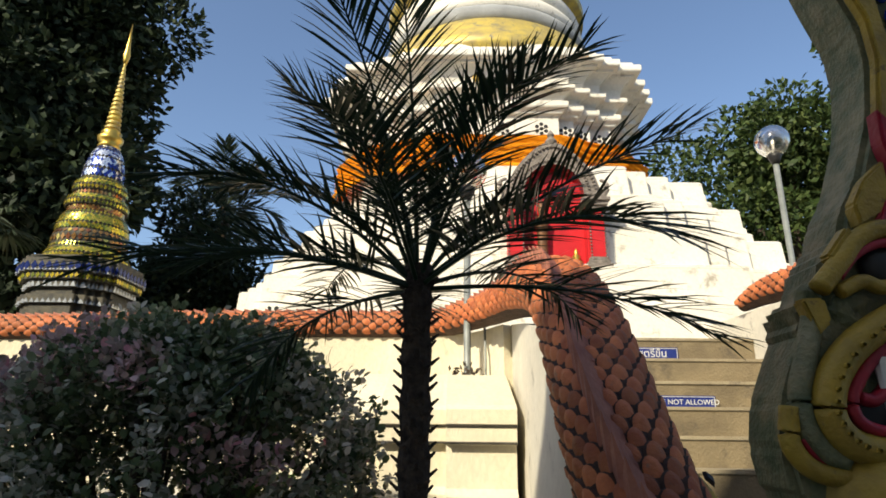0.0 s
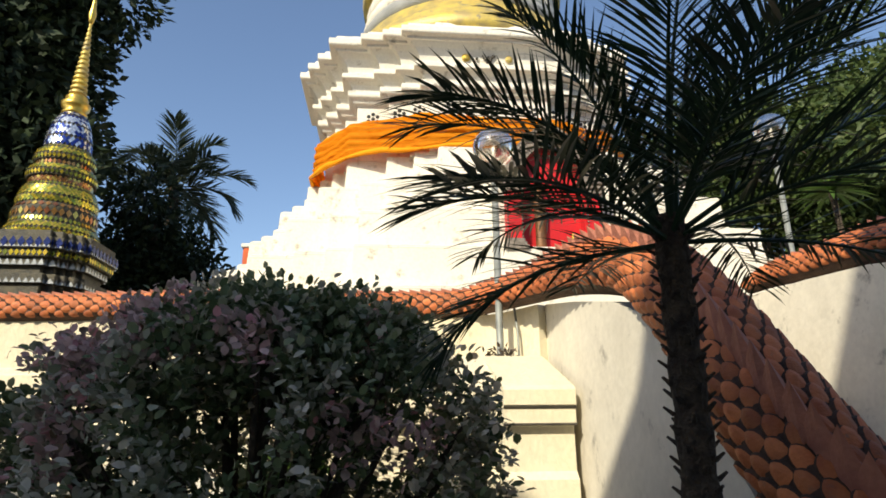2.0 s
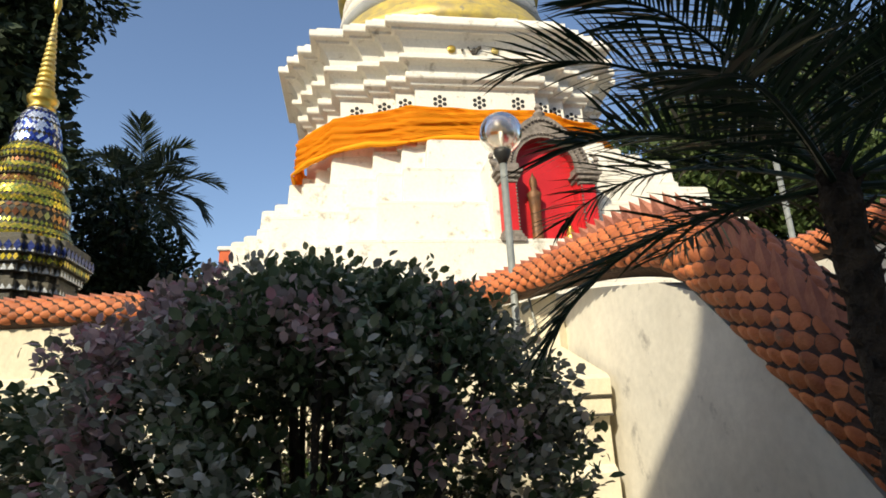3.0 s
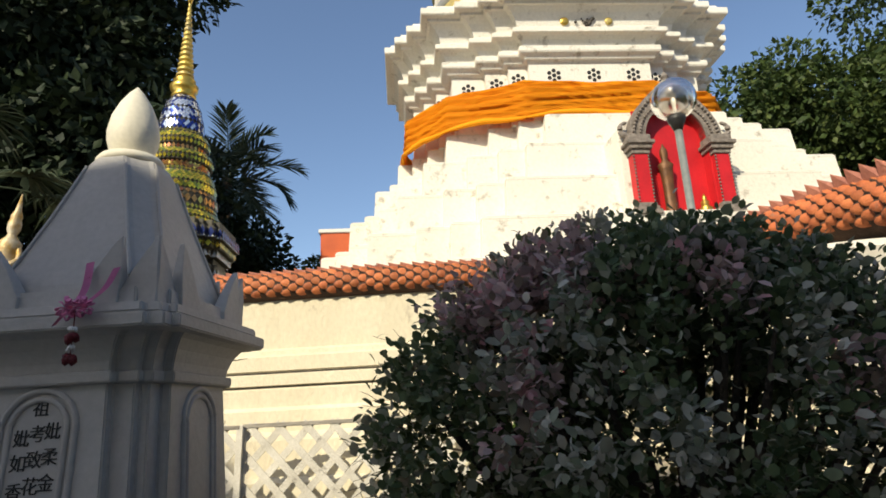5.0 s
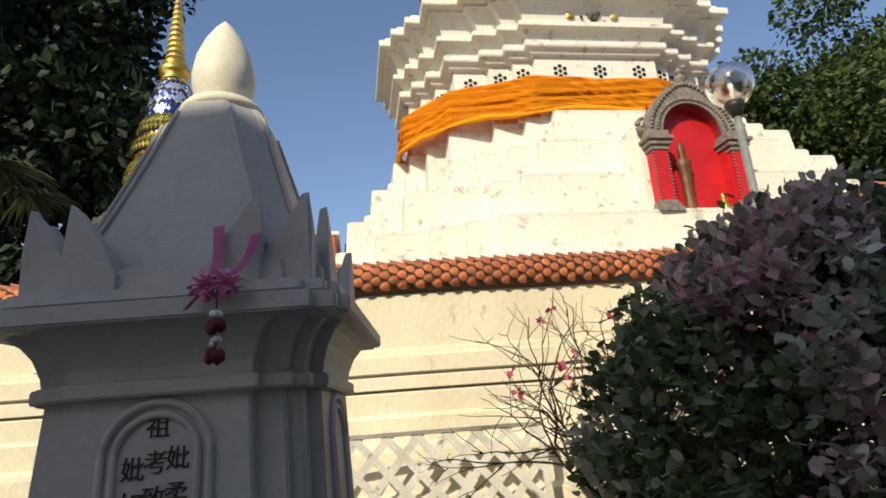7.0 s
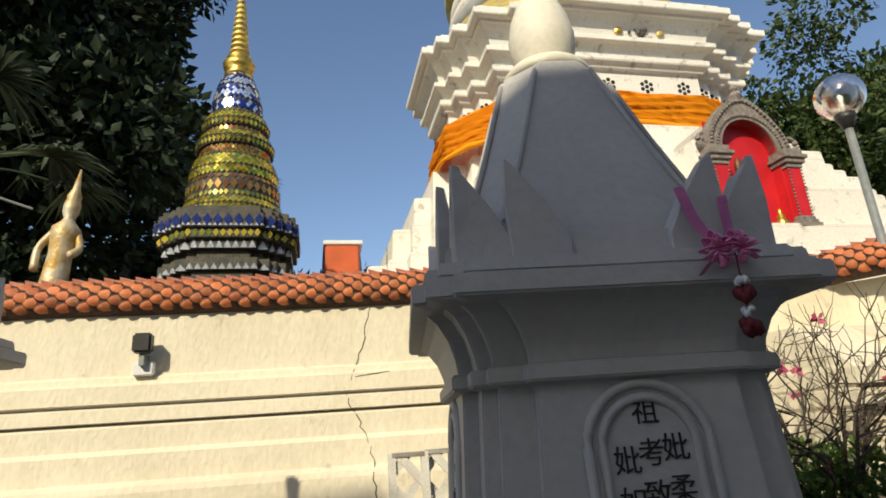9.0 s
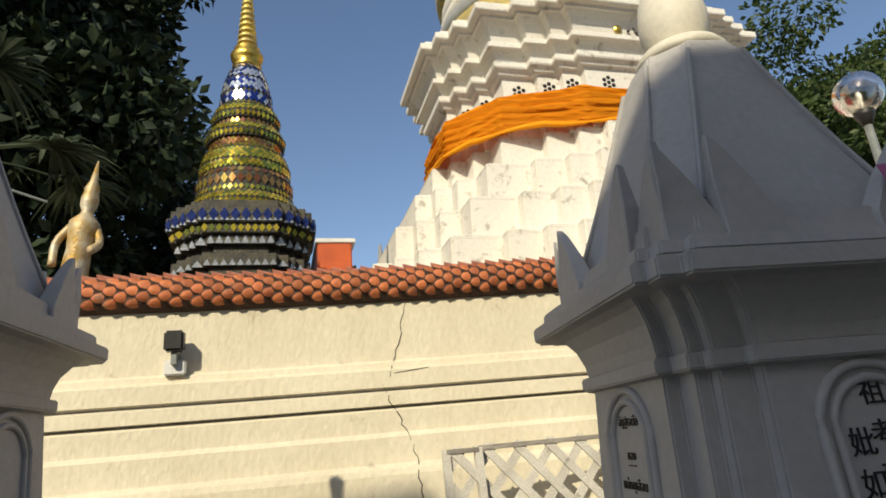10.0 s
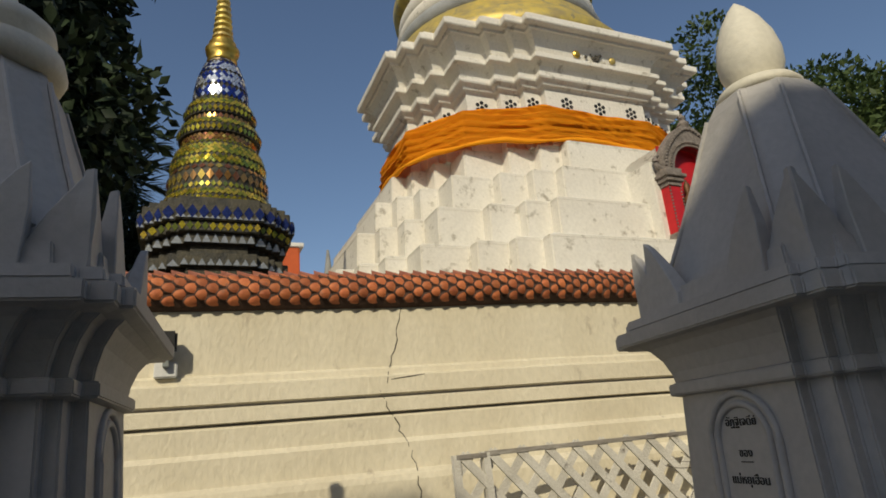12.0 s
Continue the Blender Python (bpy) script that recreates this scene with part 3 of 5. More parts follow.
def flower(x, y, turn):
    for k in range(7):
        a = 2 * math.pi * k / 6
        r = 0.068 if k < 6 else 0
        ob = new("flower_hole", hole_mesh)
        ob.parent = chedi
        ob.matrix_local = pose(x + r * math.sin(a), -0.66 - 0.70 * y - 0.001, 5.40 + r * math.cos(a))


for turn in (0,):
    for x in (-0.43, 0.08, 0.59):
        flower(x, 2.22, turn)
    for quad, s in ((LEFT, -1), (RIGHT, 1)):
        for k in (1, 3, 5, 7, 9):
            flower(s * (quad[k][0] + quad[k + 1][0]) / 2 - 0.06, quad[k][1], turn)
# gilded bosses on the neck
for x, r, mat in ((-0.27, 0.055, GOLD), (0.30, 0.05, GOLDPAINT)):
    part("boss", lathe([(r, 0), (r, 0.015), (r * 0.6, 0.03), (0.001, 0.034)], 16, bm=None), mat, chedi).matrix_local = pose(x, -2.36, 6.07, 90)
bm = bmesh.new()
rnd = random.Random(9)
for k in range(26):
    c = Vector((0.03 + rnd.gauss(0, 0.07), -2.375, 6.06 + rnd.gauss(0, 0.045)))
    bmesh.ops.create_icosphere(bm, subdivisions=1, radius=rnd.uniform(0.012, 0.03), matrix=Matrix.Translation(c))
part("moss_patch", bm, GRIME_SHADE, chedi, "dark moss in the niche of the neck")["kind"] = "stuff"

# the sash: a pleated cloth wound round below the frieze
hull = [(x, 0.70 * y - 0.66 + 0.0) for x, y in ((0.80, 2.24), (1.74, 1.74), (2.24, 0.80), (2.24, -0.80), (1.74, -1.74), (0.80, -2.24), (-0.80, -2.24), (-1.74, -1.74), (-2.24, -0.80), (-2.24, 0.80), (-1.74, 1.74), (-0.80, 2.24))]
ring_pts = []
for (x0, y0), (x1, y1) in zip(hull, hull[1:] + hull[:1]):
    for k in range(26):
        s = k / 26
        ring_pts.append((x0 + (x1 - x0) * s, y0 + (y1 - y0) * s, s))
bm = bmesh.new()
rows = []
V = 30
for v in range(V + 1):
    f = v / V
    row = []
    for i, (x, y, s) in enumerate(ring_pts):
        sag = 0.09 * math.sin(math.pi * s) ** 2 * (0.4 + 0.6 * noise.noise((x * 0.7, y * 0.7, 1.3)))
        low, high = 4.83 + 0.05 * noise.noise((x * 1.3, y * 1.3, 4)) - 0.06 * abs(2 * s - 1), 5.30 - sag * 0.6
        z = low + (high - low) * f
        ph = f * 30 + 4.5 * noise.noise((x * 0.8, y * 0.8, 0.2)) + 3.0 * math.sin(math.pi * s)
        fold = 0.018 * math.sin(ph) + 0.012 * math.sin(2.3 * ph + 1) + 0.02 * noise.noise((x * 3, y * 3, f * 6))
        d = 1 + (0.035 + fold + 0.03 * (1 - f)) / math.hypot(x, y + 0.66)
        row.append((x * d, (y + 0.66) * d - 0.66, z))
    rows.append(row)
rings(rows, bm, cap=False)
bmesh.ops.solidify(bm, geom=bm.faces[:], thickness=0.008)
sash = mesh_object("sash", bm, CLOTH, smooth=True)
sash.location = (AX, AY, 0)
hem = [(x * 1.045, (y + 0.66) * 1.045 - 0.66, 4.85 + 0.05 * noise.noise((x * 1.3, y * 1.3, 4)) - 0.06 * abs(2 * s - 1)) for x, y, s in ring_pts]
for a in range(0, len(hem), 26):
    part("hem_fold", tube((hem + hem)[a:a + 27], [0.016 + 0.022 * math.sin(math.pi * k / 26) for k in range(27)], 8), CLOTH, sash, "rolled lower edge of the cloth", True)
tagged(sash, "bright saffron cloth sash wound in pleats round the chedi", "cloth")

# ---- shrine niche on the chedi's front ----
niche = thing("shrine_niche", "red-lacquered shrine niche with carved stone arch", "shrine", (1.14, 6.32, 0), 2)
part("plinth", box(-0.66, 0.66, -0.06, 0.9, 2.2, 3.24, 0.01), STUPAWASH, niche)
part("side_block", box(-0.62, -0.36, 0.06, 0.9, 3.24, 4.25, 0.01), STUPAWASH, niche)
part("side_block", box(0.36, 0.62, 0.06, 0.9, 3.24, 4.25, 0.01), STUPAWASH, niche)
part("back_panel", box(-0.40, 0.40, 0.125, 0.14, 3.24, 4.50), RED, niche, "deep red back wall")
arch_in = [(0.34 * math.cos(math.pi * k / 16), 4.12 + 0.36 * math.sin(math.pi * k / 16)) for k in range(17)]
arch_out = [(0.52 * math.cos(math.pi * k / 16), 4.12 + (0.52 + 0.12 * math.sin(math.pi * k / 16) ** 6) * math.sin(math.pi * k / 16)) for k in range(17)]
bm = bmesh.new()
for y0, y1, pts_in, pts_out in ((-0.02, 0.10, arch_in, arch_out),):
    front = [[bm.verts.new((x, y, z)) for x, z in pts] for y in (y0, y1) for pts in (pts_in, pts_out)]
    for k in range(16):
        a, b, c, d = front
        for quad in ((a[k], a[k + 1], b[k + 1], b[k]), (c[k], d[k], d[k + 1], c[k + 1]), (b[k], b[k + 1], d[k + 1], d[k]), (a[k], c[k], c[k + 1], a[k + 1])):
            bm.faces.new(quad)
part("arch", bm, STONE, niche, "carved grey stone arch")
bm = bmesh.new()
for y in (-0.03,):
    for k in range(34):
        a = math.pi * (k + 0.5) / 34
        for r, q in ((0.40, 0.016), (0.475, 0.022)):
            bmesh.ops.create_icosphere(bm, subdivisions=1, radius=q, matrix=Matrix.Translation((r * math.cos(a), y, 4.12 + (r + 0.10 * (r > 0.45) * math.sin(a) ** 6) * math.sin(a))))
part("beading", bm, STONE, niche)["kind"] = "stuff"
rows = []
bm = rings([[(0.34 * math.cos(math.pi * k / 16), y, 4.12 + 0.36 * math.sin(math.pi * k / 16)) for k in range(17)] for y in (0.0, 0.54)], closed=False, cap=False)
part("vault", bm, RED, niche)
bm = rings([[(0.50 * math.cos(math.pi * k / 16), y, 4.12 + 0.52 * math.sin(math.pi * k / 16)) for k in range(17)] for y in (0.1, 0.9)], closed=False, cap=False)
bmesh.ops.solidify(bm, geom=bm.faces[:], thickness=0.05)
part("roof", bm, STUPAWASH, niche)
part("finial", lathe([(0.05, 4.72), (0.075, 4.78), (0.03, 4.84), (0.045, 4.87), (0.01, 4.93)], 10, (0, 0.03, 0)), STONE, niche)
for s in (-1, 1):
    part("jamb", box(s * 0.36 - 0.015, s * 0.36 + 0.015, 0.0, 0.52, 3.24, 4.14), RED, niche)
    part("pillar", box(s * 0.45 - 0.085, s * 0.45 + 0.085, -0.06, 0.08, 3.36, 3.92, 0.008), RED, niche, "red pillar with beaded edges")
    bm = bmesh.new()
    for e in (-1, 1):
        for k in range(14):
            bmesh.ops.create_icosphere(bm, subdivisions=1, radius=0.012, matrix=Matrix.Translation((s * 0.45 + e * 0.08, -0.066, 3.39 + k * 0.038)))
    part("bead_row", bm, STONE, niche)["kind"] = "stuff"
    bm = bmesh.new()
    for z0, z1, w in ((3.24, 3.29, 0.135), (3.29, 3.33, 0.115), (3.33, 3.37, 0.10)):
        box(s * 0.45 - w, s * 0.45 + w, -0.06 - (w - 0.085), 0.1, z0, z1, 0.005, bm)
    part("pillar_foot", bm, STONE, niche)
    bm = bmesh.new()
    for z0, z1, w in ((3.91, 3.96, 0.10), (3.96, 4.01, 0.125), (4.01, 4.05, 0.15), (4.05, 4.12, 0.12)):
        box(s * 0.45 - w, s * 0.45 + w, -0.06 - (w - 0.085), 0.12, z0, z1, 0.005, bm)
    part("capital", bm, STONE, niche)
    bm = bmesh.new()
    tube(spline([(s * 0.52, 0.0, 4.12, ), (s * 0.60, 0.0, 4.17), (s * 0.60, 0.0, 4.26), (s * 0.53, 0.0, 4.30)], 4), [0.035] * 4 + [0.03] * 4 + [0.02] * 4 + [0.01], 8, bm)
    part("volute", bm, STONE, niche)
# standing figure and small seated image, plain shapes
bm = lathe([(0.10, 0), (0.11, 0.06), (0.085, 0.08), (0.08, 0.30), (0.085, 0.48), (0.10, 0.62), (0.115, 0.68), (0.05, 0.73), (0.045, 0.76), (0.062, 0.82), (0.055, 0.88), (0.02, 0.93), (0.005, 0.97)], 16)
fig = mesh_object("standing_statue", bm, material("tarnished_bronze", (0.20, 0.09, 0.035), (0.12, 0.06, 0.03), 14, 0.5, 0.3, bump=0.25), smooth=True)
fig.matrix_world = pose(1.0, 6.365, 3.24) @ Matrix.Diagonal((0.72, 0.6, 0.86, 1))
tagged(fig, "tarnished dark bronze standing statue inside the red niche", "statue")
bm = lathe([(0.075, 0), (0.08, 0.04), (0.055, 0.06), (0.075, 0.085), (0.04, 0.11), (0.045, 0.16), (0.018, 0.18), (0.026, 0.205), (0.004, 0.25)], 14)
fig = mesh_object("seated_statue", bm, GOLD, smooth=True)
fig.matrix_world = pose(1.36, 6.36, 3.24)
tagged(fig, "small bright gilt seated statue on the niche ledge", "statue")

# ---- lamp posts ----
def lamp_post(x, y, z0, zg, lean, label):
    post = thing("lamp_post", label, "lamp post", (x, y, z0))
    h = zg - z0
    part("pole", lathe([(0.034, 0), (0.034, 0.02), (0.026, 0.03), (0.026, h - 0.22)], 14), STEEL, post, "", True)
    part("base_plate", box(-0.07, 0.07, -0.07, 0.07, -0.01, 0.012, 0.004), STEEL, post)
    part("collar", lathe([(0.03, h - 0.24), (0.045, h - 0.20), (0.06, h - 0.17), (0.065, h - 0.145), (0.05, h - 0.14)], 16), BLACK, post, "black lamp collar", True)
    globe = lathe([(0.155 * math.sin(math.pi * (0.12 + 0.88 * k / 18)) + 0.0005, h - 0.155 * math.cos(math.pi * (0.12 + 0.88 * k / 18))) for k in range(19)], 28, cap=False)
    bmesh.ops.solidify(globe, geom=globe.faces[:], thickness=0.003)
    g = part("globe", globe, GLASS, post, "clear glass globe", True)
    g.visible_shadow = False
    part("bulb", lathe([(0.014, h - 0.14), (0.014, h - 0.06), (0.022, h - 0.03), (0.022, h + 0.0), (0.005, h + 0.02)], 12), WHITE, g, "", True)
    return post


lamp_post(0.11, 4.30, 1.87, 3.46, 0, "slim grey lamp post with clear glass globe on the buttress")
lamp_post(3.05, 5.24, 2.2, 4.22, 0, "slim grey lamp post with clear glass globe by the steps")
pipe = thing("conduit", "thin grey conduit pipe rising beside the lamp post", "pipe", (0.24, 4.30, 1.88))
part("pipe", tube([(0, 0, 0), (0.0, 0.02, 0.2), (0, 0.12, 0.42)], 0.009, 8), STEEL, pipe)
# leaf litter at the post's foot
pts = np.array([(0.10 + random.gauss(0, 0.05), 4.26 + random.gauss(0, 0.03), 1.90 + abs(random.gauss(0, 0.03))) for _ in range(60)])
tuft = thing("dry_tuft", "small tuft of dry brown leaves at the post foot", "leaves")
leaf_cloud("leaves", pts, np.random.default_rng(2).normal(size=(60, 3)), np.full(60, 0.05), BARK, tuft)

# ---- floodlight on the wall ----
p = on_wall(-4.30, 2.01)
flood = thing("floodlight", "small black floodlight on a white wall bracket", "floodlight", p)
part("housing", box(-0.05, 0.05, -0.13, -0.05, 0.0, 0.11, 0.012), BLACK, flood)
part("bracket", box(-0.015, 0.015, -0.10, 0.02, -0.07, 0.0, 0.003), STEEL, flood)
part("box", box(-0.055, 0.055, -0.06, 0.01, -0.12, -0.04, 0.006), WHITE, flood, "white junction box")

# ---- naga: scaled body on the wall and down the stairs ----
def scale_mesh(name, w, h, t, mat):
    """A fish-scale tile: rounded tip, domed, thicker at the tip. Tip points to -y, proud to +z."""
    bm = bmesh.new()
    arc = [(-w / 2, h * 0.45), (-w * 0.5, 0.0), (-w * 0.40, -h * 0.28), (-w * 0.2, -h * 0.46), (0, -h * 0.54), (w * 0.2, -h * 0.46), (w * 0.40, -h * 0.28), (w * 0.5, 0.0), (w / 2, h * 0.45)]
    rim = [bm.verts.new((x, y, 0.0)) for x, y in arc]
    mid = [bm.verts.new((x * 0.80, y * 0.83, t * (0.55 + 0.45 * (0.5 - y / h)))) for x, y in arc]
    top = bm.verts.new((0, -h * 0.08, t * 1.45))
    for k in range(len(arc) - 1):
        bm.faces.new((rim[k], rim[k + 1], mid[k + 1], mid[k])).material_index = 1
        bm.faces.new((mid[k], mid[k + 1], top))
    bm.faces.new((mid[-1], mid[0], top))
    bm.normal_update()
    me = bpy.data.meshes.new(name)
    bm.to_mesh(me)
    bm.free()
    me.materials.append(mat)
    me.materials.append(MORTAR)
    return me


def naga(points, label, tile, angles, part_range, sides=(1,), crest_side=0.0):
    """points: (x, y, z, radius) along the body, tail first. Scales in rows round the given angles, tips pointing to the tail."""
    body = thing("naga", label, "naga")
    line = spline(points, 10)
    fr = frames_along(line)
    part("core", tube(line, [float(p[3]) for p in line], 20), MORTAR, body)
    # arc length
    s = [0.0]
    for a, b in zip(line, line[1:]):
        s.append(s[-1] + float(np.linalg.norm(a[:3] - b[:3])))
    rnd = random.Random(11)
    joined_v, joined_f = [], []
    made = 0
    pos, row = 0.02, 0
    while pos < s[-1] - 0.02:
        i = max(k for k in range(len(s)) if s[k] <= pos)
        i = min(i, len(line) - 2)
        q = (pos - s[i]) / (s[i + 1] - s[i])
        centre = Vector(line[i][:3]).lerp(Vector(line[i + 1][:3]), q)
        r = float(line[i][3] * (1 - q) + line[i + 1][3] * q)
        _, ahead, side, up = fr[i]
        w = tile
        count = max(3, round(r * (angles[1] - angles[0]) / (w * 0.98)))
        step = (angles[1] - angles[0]) / count
        for k in range(count + row % 2):
            a = angles[0] + step * (k + (0.5 if row % 2 == 0 else 0.0))
            n = side * math.cos(a) + up * math.sin(a)
            b = ahead.cross(n)
            tip = (ahead * 0.97 - n * 0.20).normalized()
            n2 = b.cross(tip) * -1
            if n2.dot(n) < 0:
                n2 = -n2
            m = Matrix.Identity(4)
            kx = (r + 0.008) * step / tile
            ky = 1.0
            jx = rnd.uniform(0.94, 1.05)
            for c, v in enumerate((b * kx * jx, tip * ky * -1 * -1, n2 * 1.0)):
                m.col[c][:3] = v
            m.translation = centre + n * (r - 0.004 + rnd.uniform(-0.002, 0.002))
            if part_range[0] <= pos <= part_range[1] and made < 300:
                ob = new("scale", SCALE)
                ob.parent = body
                ob.matrix_local = m
                made += 1
            else:
                off = len(joined_v)
                joined_v += [m @ v.co for v in SCALE.vertices]
                joined_f += [[off + j for j in f.vertices] for f in SCALE.polygons]
        pos += w * 0.80
        row += 1
    if joined_v:
        rest = raw("scale_field", joined_v, joined_f, TERRA_JOINED, body)
        rest["kind"] = "stuff"
        rest.data.materials.append(MORTAR)
        slots = [f.material_index for f in SCALE.polygons]
        rest.data.polygons.foreach_set("material_index", np.array((slots * (len(joined_f) // len(slots))), dtype=np.int32))
        rest.data.shade_smooth()
    # crest: small fins along the back, each its own piece
    pos = 0.05
    while pos < s[-1] - 0.05:
        i = min(max(k for k in range(len(s)) if s[k] <= pos), len(line) - 2)
        _, ahead, side, up = fr[i]
        q = (pos - s[i]) / (s[i + 1] - s[i])
        c = Vector(line[i][:3]).lerp(Vector(line[i + 1][:3]), q)
        r = float(line[i][3] * (1 - q) + line[i + 1][3] * q)
        n = (up * math.cos(crest_side) - side * math.sin(crest_side)).normalized()
        big = 1 + 6 * max(0, r - 0.11) / 0.06 * 0.35
        m = Matrix.Identity(4)
        for k, v in enumerate((n.cross(ahead) * big, ahead * (1 + 0.15 * (big - 1)), n * big)):
            m.col[k][:3] = v
        m.translation = c + n * (r + 0.002)
        ob = new("fin", FIN_MESH)
        ob.parent = body
        ob.matrix_local = m
        pos += 0.085
    return body


bm = bmesh.new()
vs = [bm.verts.new(v) for v in ((-0.012, -0.045, -0.004), (0.012, -0.045, -0.004), (0.014, 0.045, -0.004), (-0.014, 0.045, -0.004), (0, -0.05, 0.034), (0, 0.03, 0.012))]
for f in ((0, 4, 1), (1, 4, 5), (1, 5, 2), (2, 5, 3), (3, 5, 4), (3, 4, 0), (0, 1, 2, 3)):
    bm.faces.new([vs[j] for j in f])
bmesh.ops.recalc_face_normals(bm, faces=bm.faces[:])
FIN_MESH = bpy.data.meshes.new("fin")
bm.to_mesh(FIN_MESH), bm.free()
FIN_MESH.materials.append(FIN)
SCALE = scale_mesh("scale", 0.066, 0.080, 0.013, TERRA)
SCALE.shade_smooth()
coping = [(float(p[0]), float(p[1]) + 0.03, 2.345, 0.105) for p in WALL_LINE[2:-5:3]]
coping[0] = (coping[0][0], coping[0][1], 2.40, 0.07)
BODY = coping + [(0.02, 4.60, 2.35, 0.108), (0.27, 4.15, 2.35, 0.115), (0.42, 3.6, 2.32, 0.135), (0.50, 3.1, 2.24, 0.155), (0.53, 2.78, 2.13, 0.165), (0.54, 2.48, 1.90, 0.17), (0.54, 2.15, 1.57, 0.172), (0.56, 1.88, 1.28, 0.172), (0.62, 1.65, 1.05, 0.17), (0.74, 1.45, 0.95, 0.16)]
near_naga = naga(BODY, "orange terracotta-scaled naga along the wall top beside the steps", 0.069, (-0.55, math.pi + 0.3), (8.4, 99), crest_side=-0.5)
naga([(2.50, 5.12, 2.60, 0.06), (2.55, 4.8, 2.64, 0.10), (2.61, 4.3, 2.62, 0.12), (2.61, 3.8, 2.60, 0.13), (2.61, 3.3, 2.52, 0.15), (2.61, 2.9, 2.25, 0.165), (2.61, 2.5, 1.85, 0.17), (2.61, 2.1, 1.4, 0.17), (2.63, 1.8, 1.1, 0.16)],
     "orange terracotta-scaled naga on the sunlit cheek wall", 0.069, (-0.3, math.pi + 0.3), (0, 0))

# painted collar plate on the near naga's shoulder, with black diamonds
plate_line = spline([(0.700, 2.135, 1.500), (0.735, 2.02, 1.375), (0.755, 1.90, 1.245), (0.775, 1.76, 1.11), (0.80, 1.62, 1.00)], 6)
collar_plate = part("collar_plate", tube(plate_line, [0.012 + 0.075 * min(1.0, k / 12) for k in range(len(plate_line))], 12, flat=0.55), NAGAYELLOW, near_naga, "ochre painted collar plate", True)
for k, (p, ahead, side, up) in enumerate(frames_along(plate_line)):
    if k in (7, 12, 17, 22):
        for a in (-0.045, 0.035):
            bm = bmesh.new()
            bmesh.ops.create_cone(bm, cap_ends=True, segments=4, radius1=0.022, radius2=0.015, depth=0.012)
            ob = part("diamond", bm, BLACK, collar_plate, "black painted diamond")
            n = (up * 0.9 - side * (-a) * 6).normalized()
            ob.matrix_local = Matrix.Translation(p + up * 0.043 + side * a) @ n.to_track_quat("Z", "Y").to_matrix().to_4x4() @ Matrix.Diagonal((0.8, 1.3, 1, 1))

# rearing head of the near naga
head = thing("naga_bust", "painted yellow, red and green naga bust with open jaws", "naga", (0.0, 1.25, 0.0), 0)
head.matrix_world = pose(0.84, 1.25, 1.5, 0, 3.0, 0) @ Matrix.Translation((-0.80, 0, -1.5))


def band(name, pts, r, mat, label="", y=-0.03, flat=1.0):
    line = spline([(x, y, z) for x, z in pts], 8)
    return line, part(name, tube(line, r, 9, flat=flat), mat, head, label, True)


part("neck", tube(spline([(0.74, 0.10, 0.0), (0.76, 0.10, 0.7), (0.78, 0.08, 1.1), (0.84, 0.06, 1.45)], 6), [0.17] * 6 + [0.165] * 6 + [0.16] * 6 + [0.14], 18), NAGAYELLOW, head, "ochre and rust painted neck", True)
back = [(0.80, 2.95), (0.79, 2.75), (0.84, 2.60), (0.89, 2.47), (0.90, 2.36), (0.88, 2.21), (0.83, 2.05), (0.79, 1.98), (0.77, 1.90), (0.73, 1.87), (0.72, 1.81), (0.70, 1.77), (0.66, 1.76), (0.68, 1.71), (0.65, 1.64), (0.62, 1.56), (0.61, 1.47), (0.63, 1.38), (0.70, 1.32), (1.00, 1.32), (1.25, 1.40), (1.30, 1.80), (1.15, 2.10), (1.10, 2.45), (1.0, 2.75), (0.9, 2.95)]
part("skull", extrude_xz(back, 0.0, 0.16, 0.015), NAGAGREEN, head, "mottled green-grey skull")
part("crest", extrude_xz([(0.80, 2.93), (0.795, 2.75), (0.845, 2.60), (0.895, 2.47), (0.905, 2.36), (0.885, 2.21), (0.89, 2.08), (0.935, 2.09), (0.955, 2.25), (0.945, 2.40), (0.93, 2.53), (0.90, 2.70), (0.86, 2.93)], -0.025, 0.01, 0.008), NAGAYELLOW, head, "ochre crest band")
part("crest", extrude_xz([(0.975, 2.55), (1.01, 2.40), (1.015, 2.22), (1.0, 2.08), (1.08, 2.10), (1.10, 2.30), (1.06, 2.55)], -0.025, 0.01, 0.008), NAGAYELLOW, head)
for k in range(9):
    s = k / 8
    bm = bmesh.new()
    bmesh.ops.create_icosphere(bm, subdivisions=2, radius=0.022, matrix=Matrix.Translation((0.935 + 0.06 * math.sin(2.2 * s), -0.012, 2.62 - 0.54 * s)) @ Matrix.Diagonal((0.8, 0.5, 1.3, 1)))
    part("glass_bead", bm, NAGABLUE, head, "blue glass bead", True)
for pts in ([(0.87, 2.215), (0.90, 2.18), (0.90, 2.12), (0.93, 2.04), (0.945, 1.92), (0.91, 1.94), (0.885, 2.08), (0.87, 2.13)], [(0.87, 2.02), (0.89, 1.97), (0.925, 1.89), (0.88, 1.915), (0.83, 1.94)], [(0.98, 2.05), (1.03, 1.95), (1.08, 1.93), (1.02, 1.88), (0.96, 1.93)]):
    part("flame", extrude_xz(pts, -0.045, 0.0, 0.006), NAGARED, head, "red painted flame")
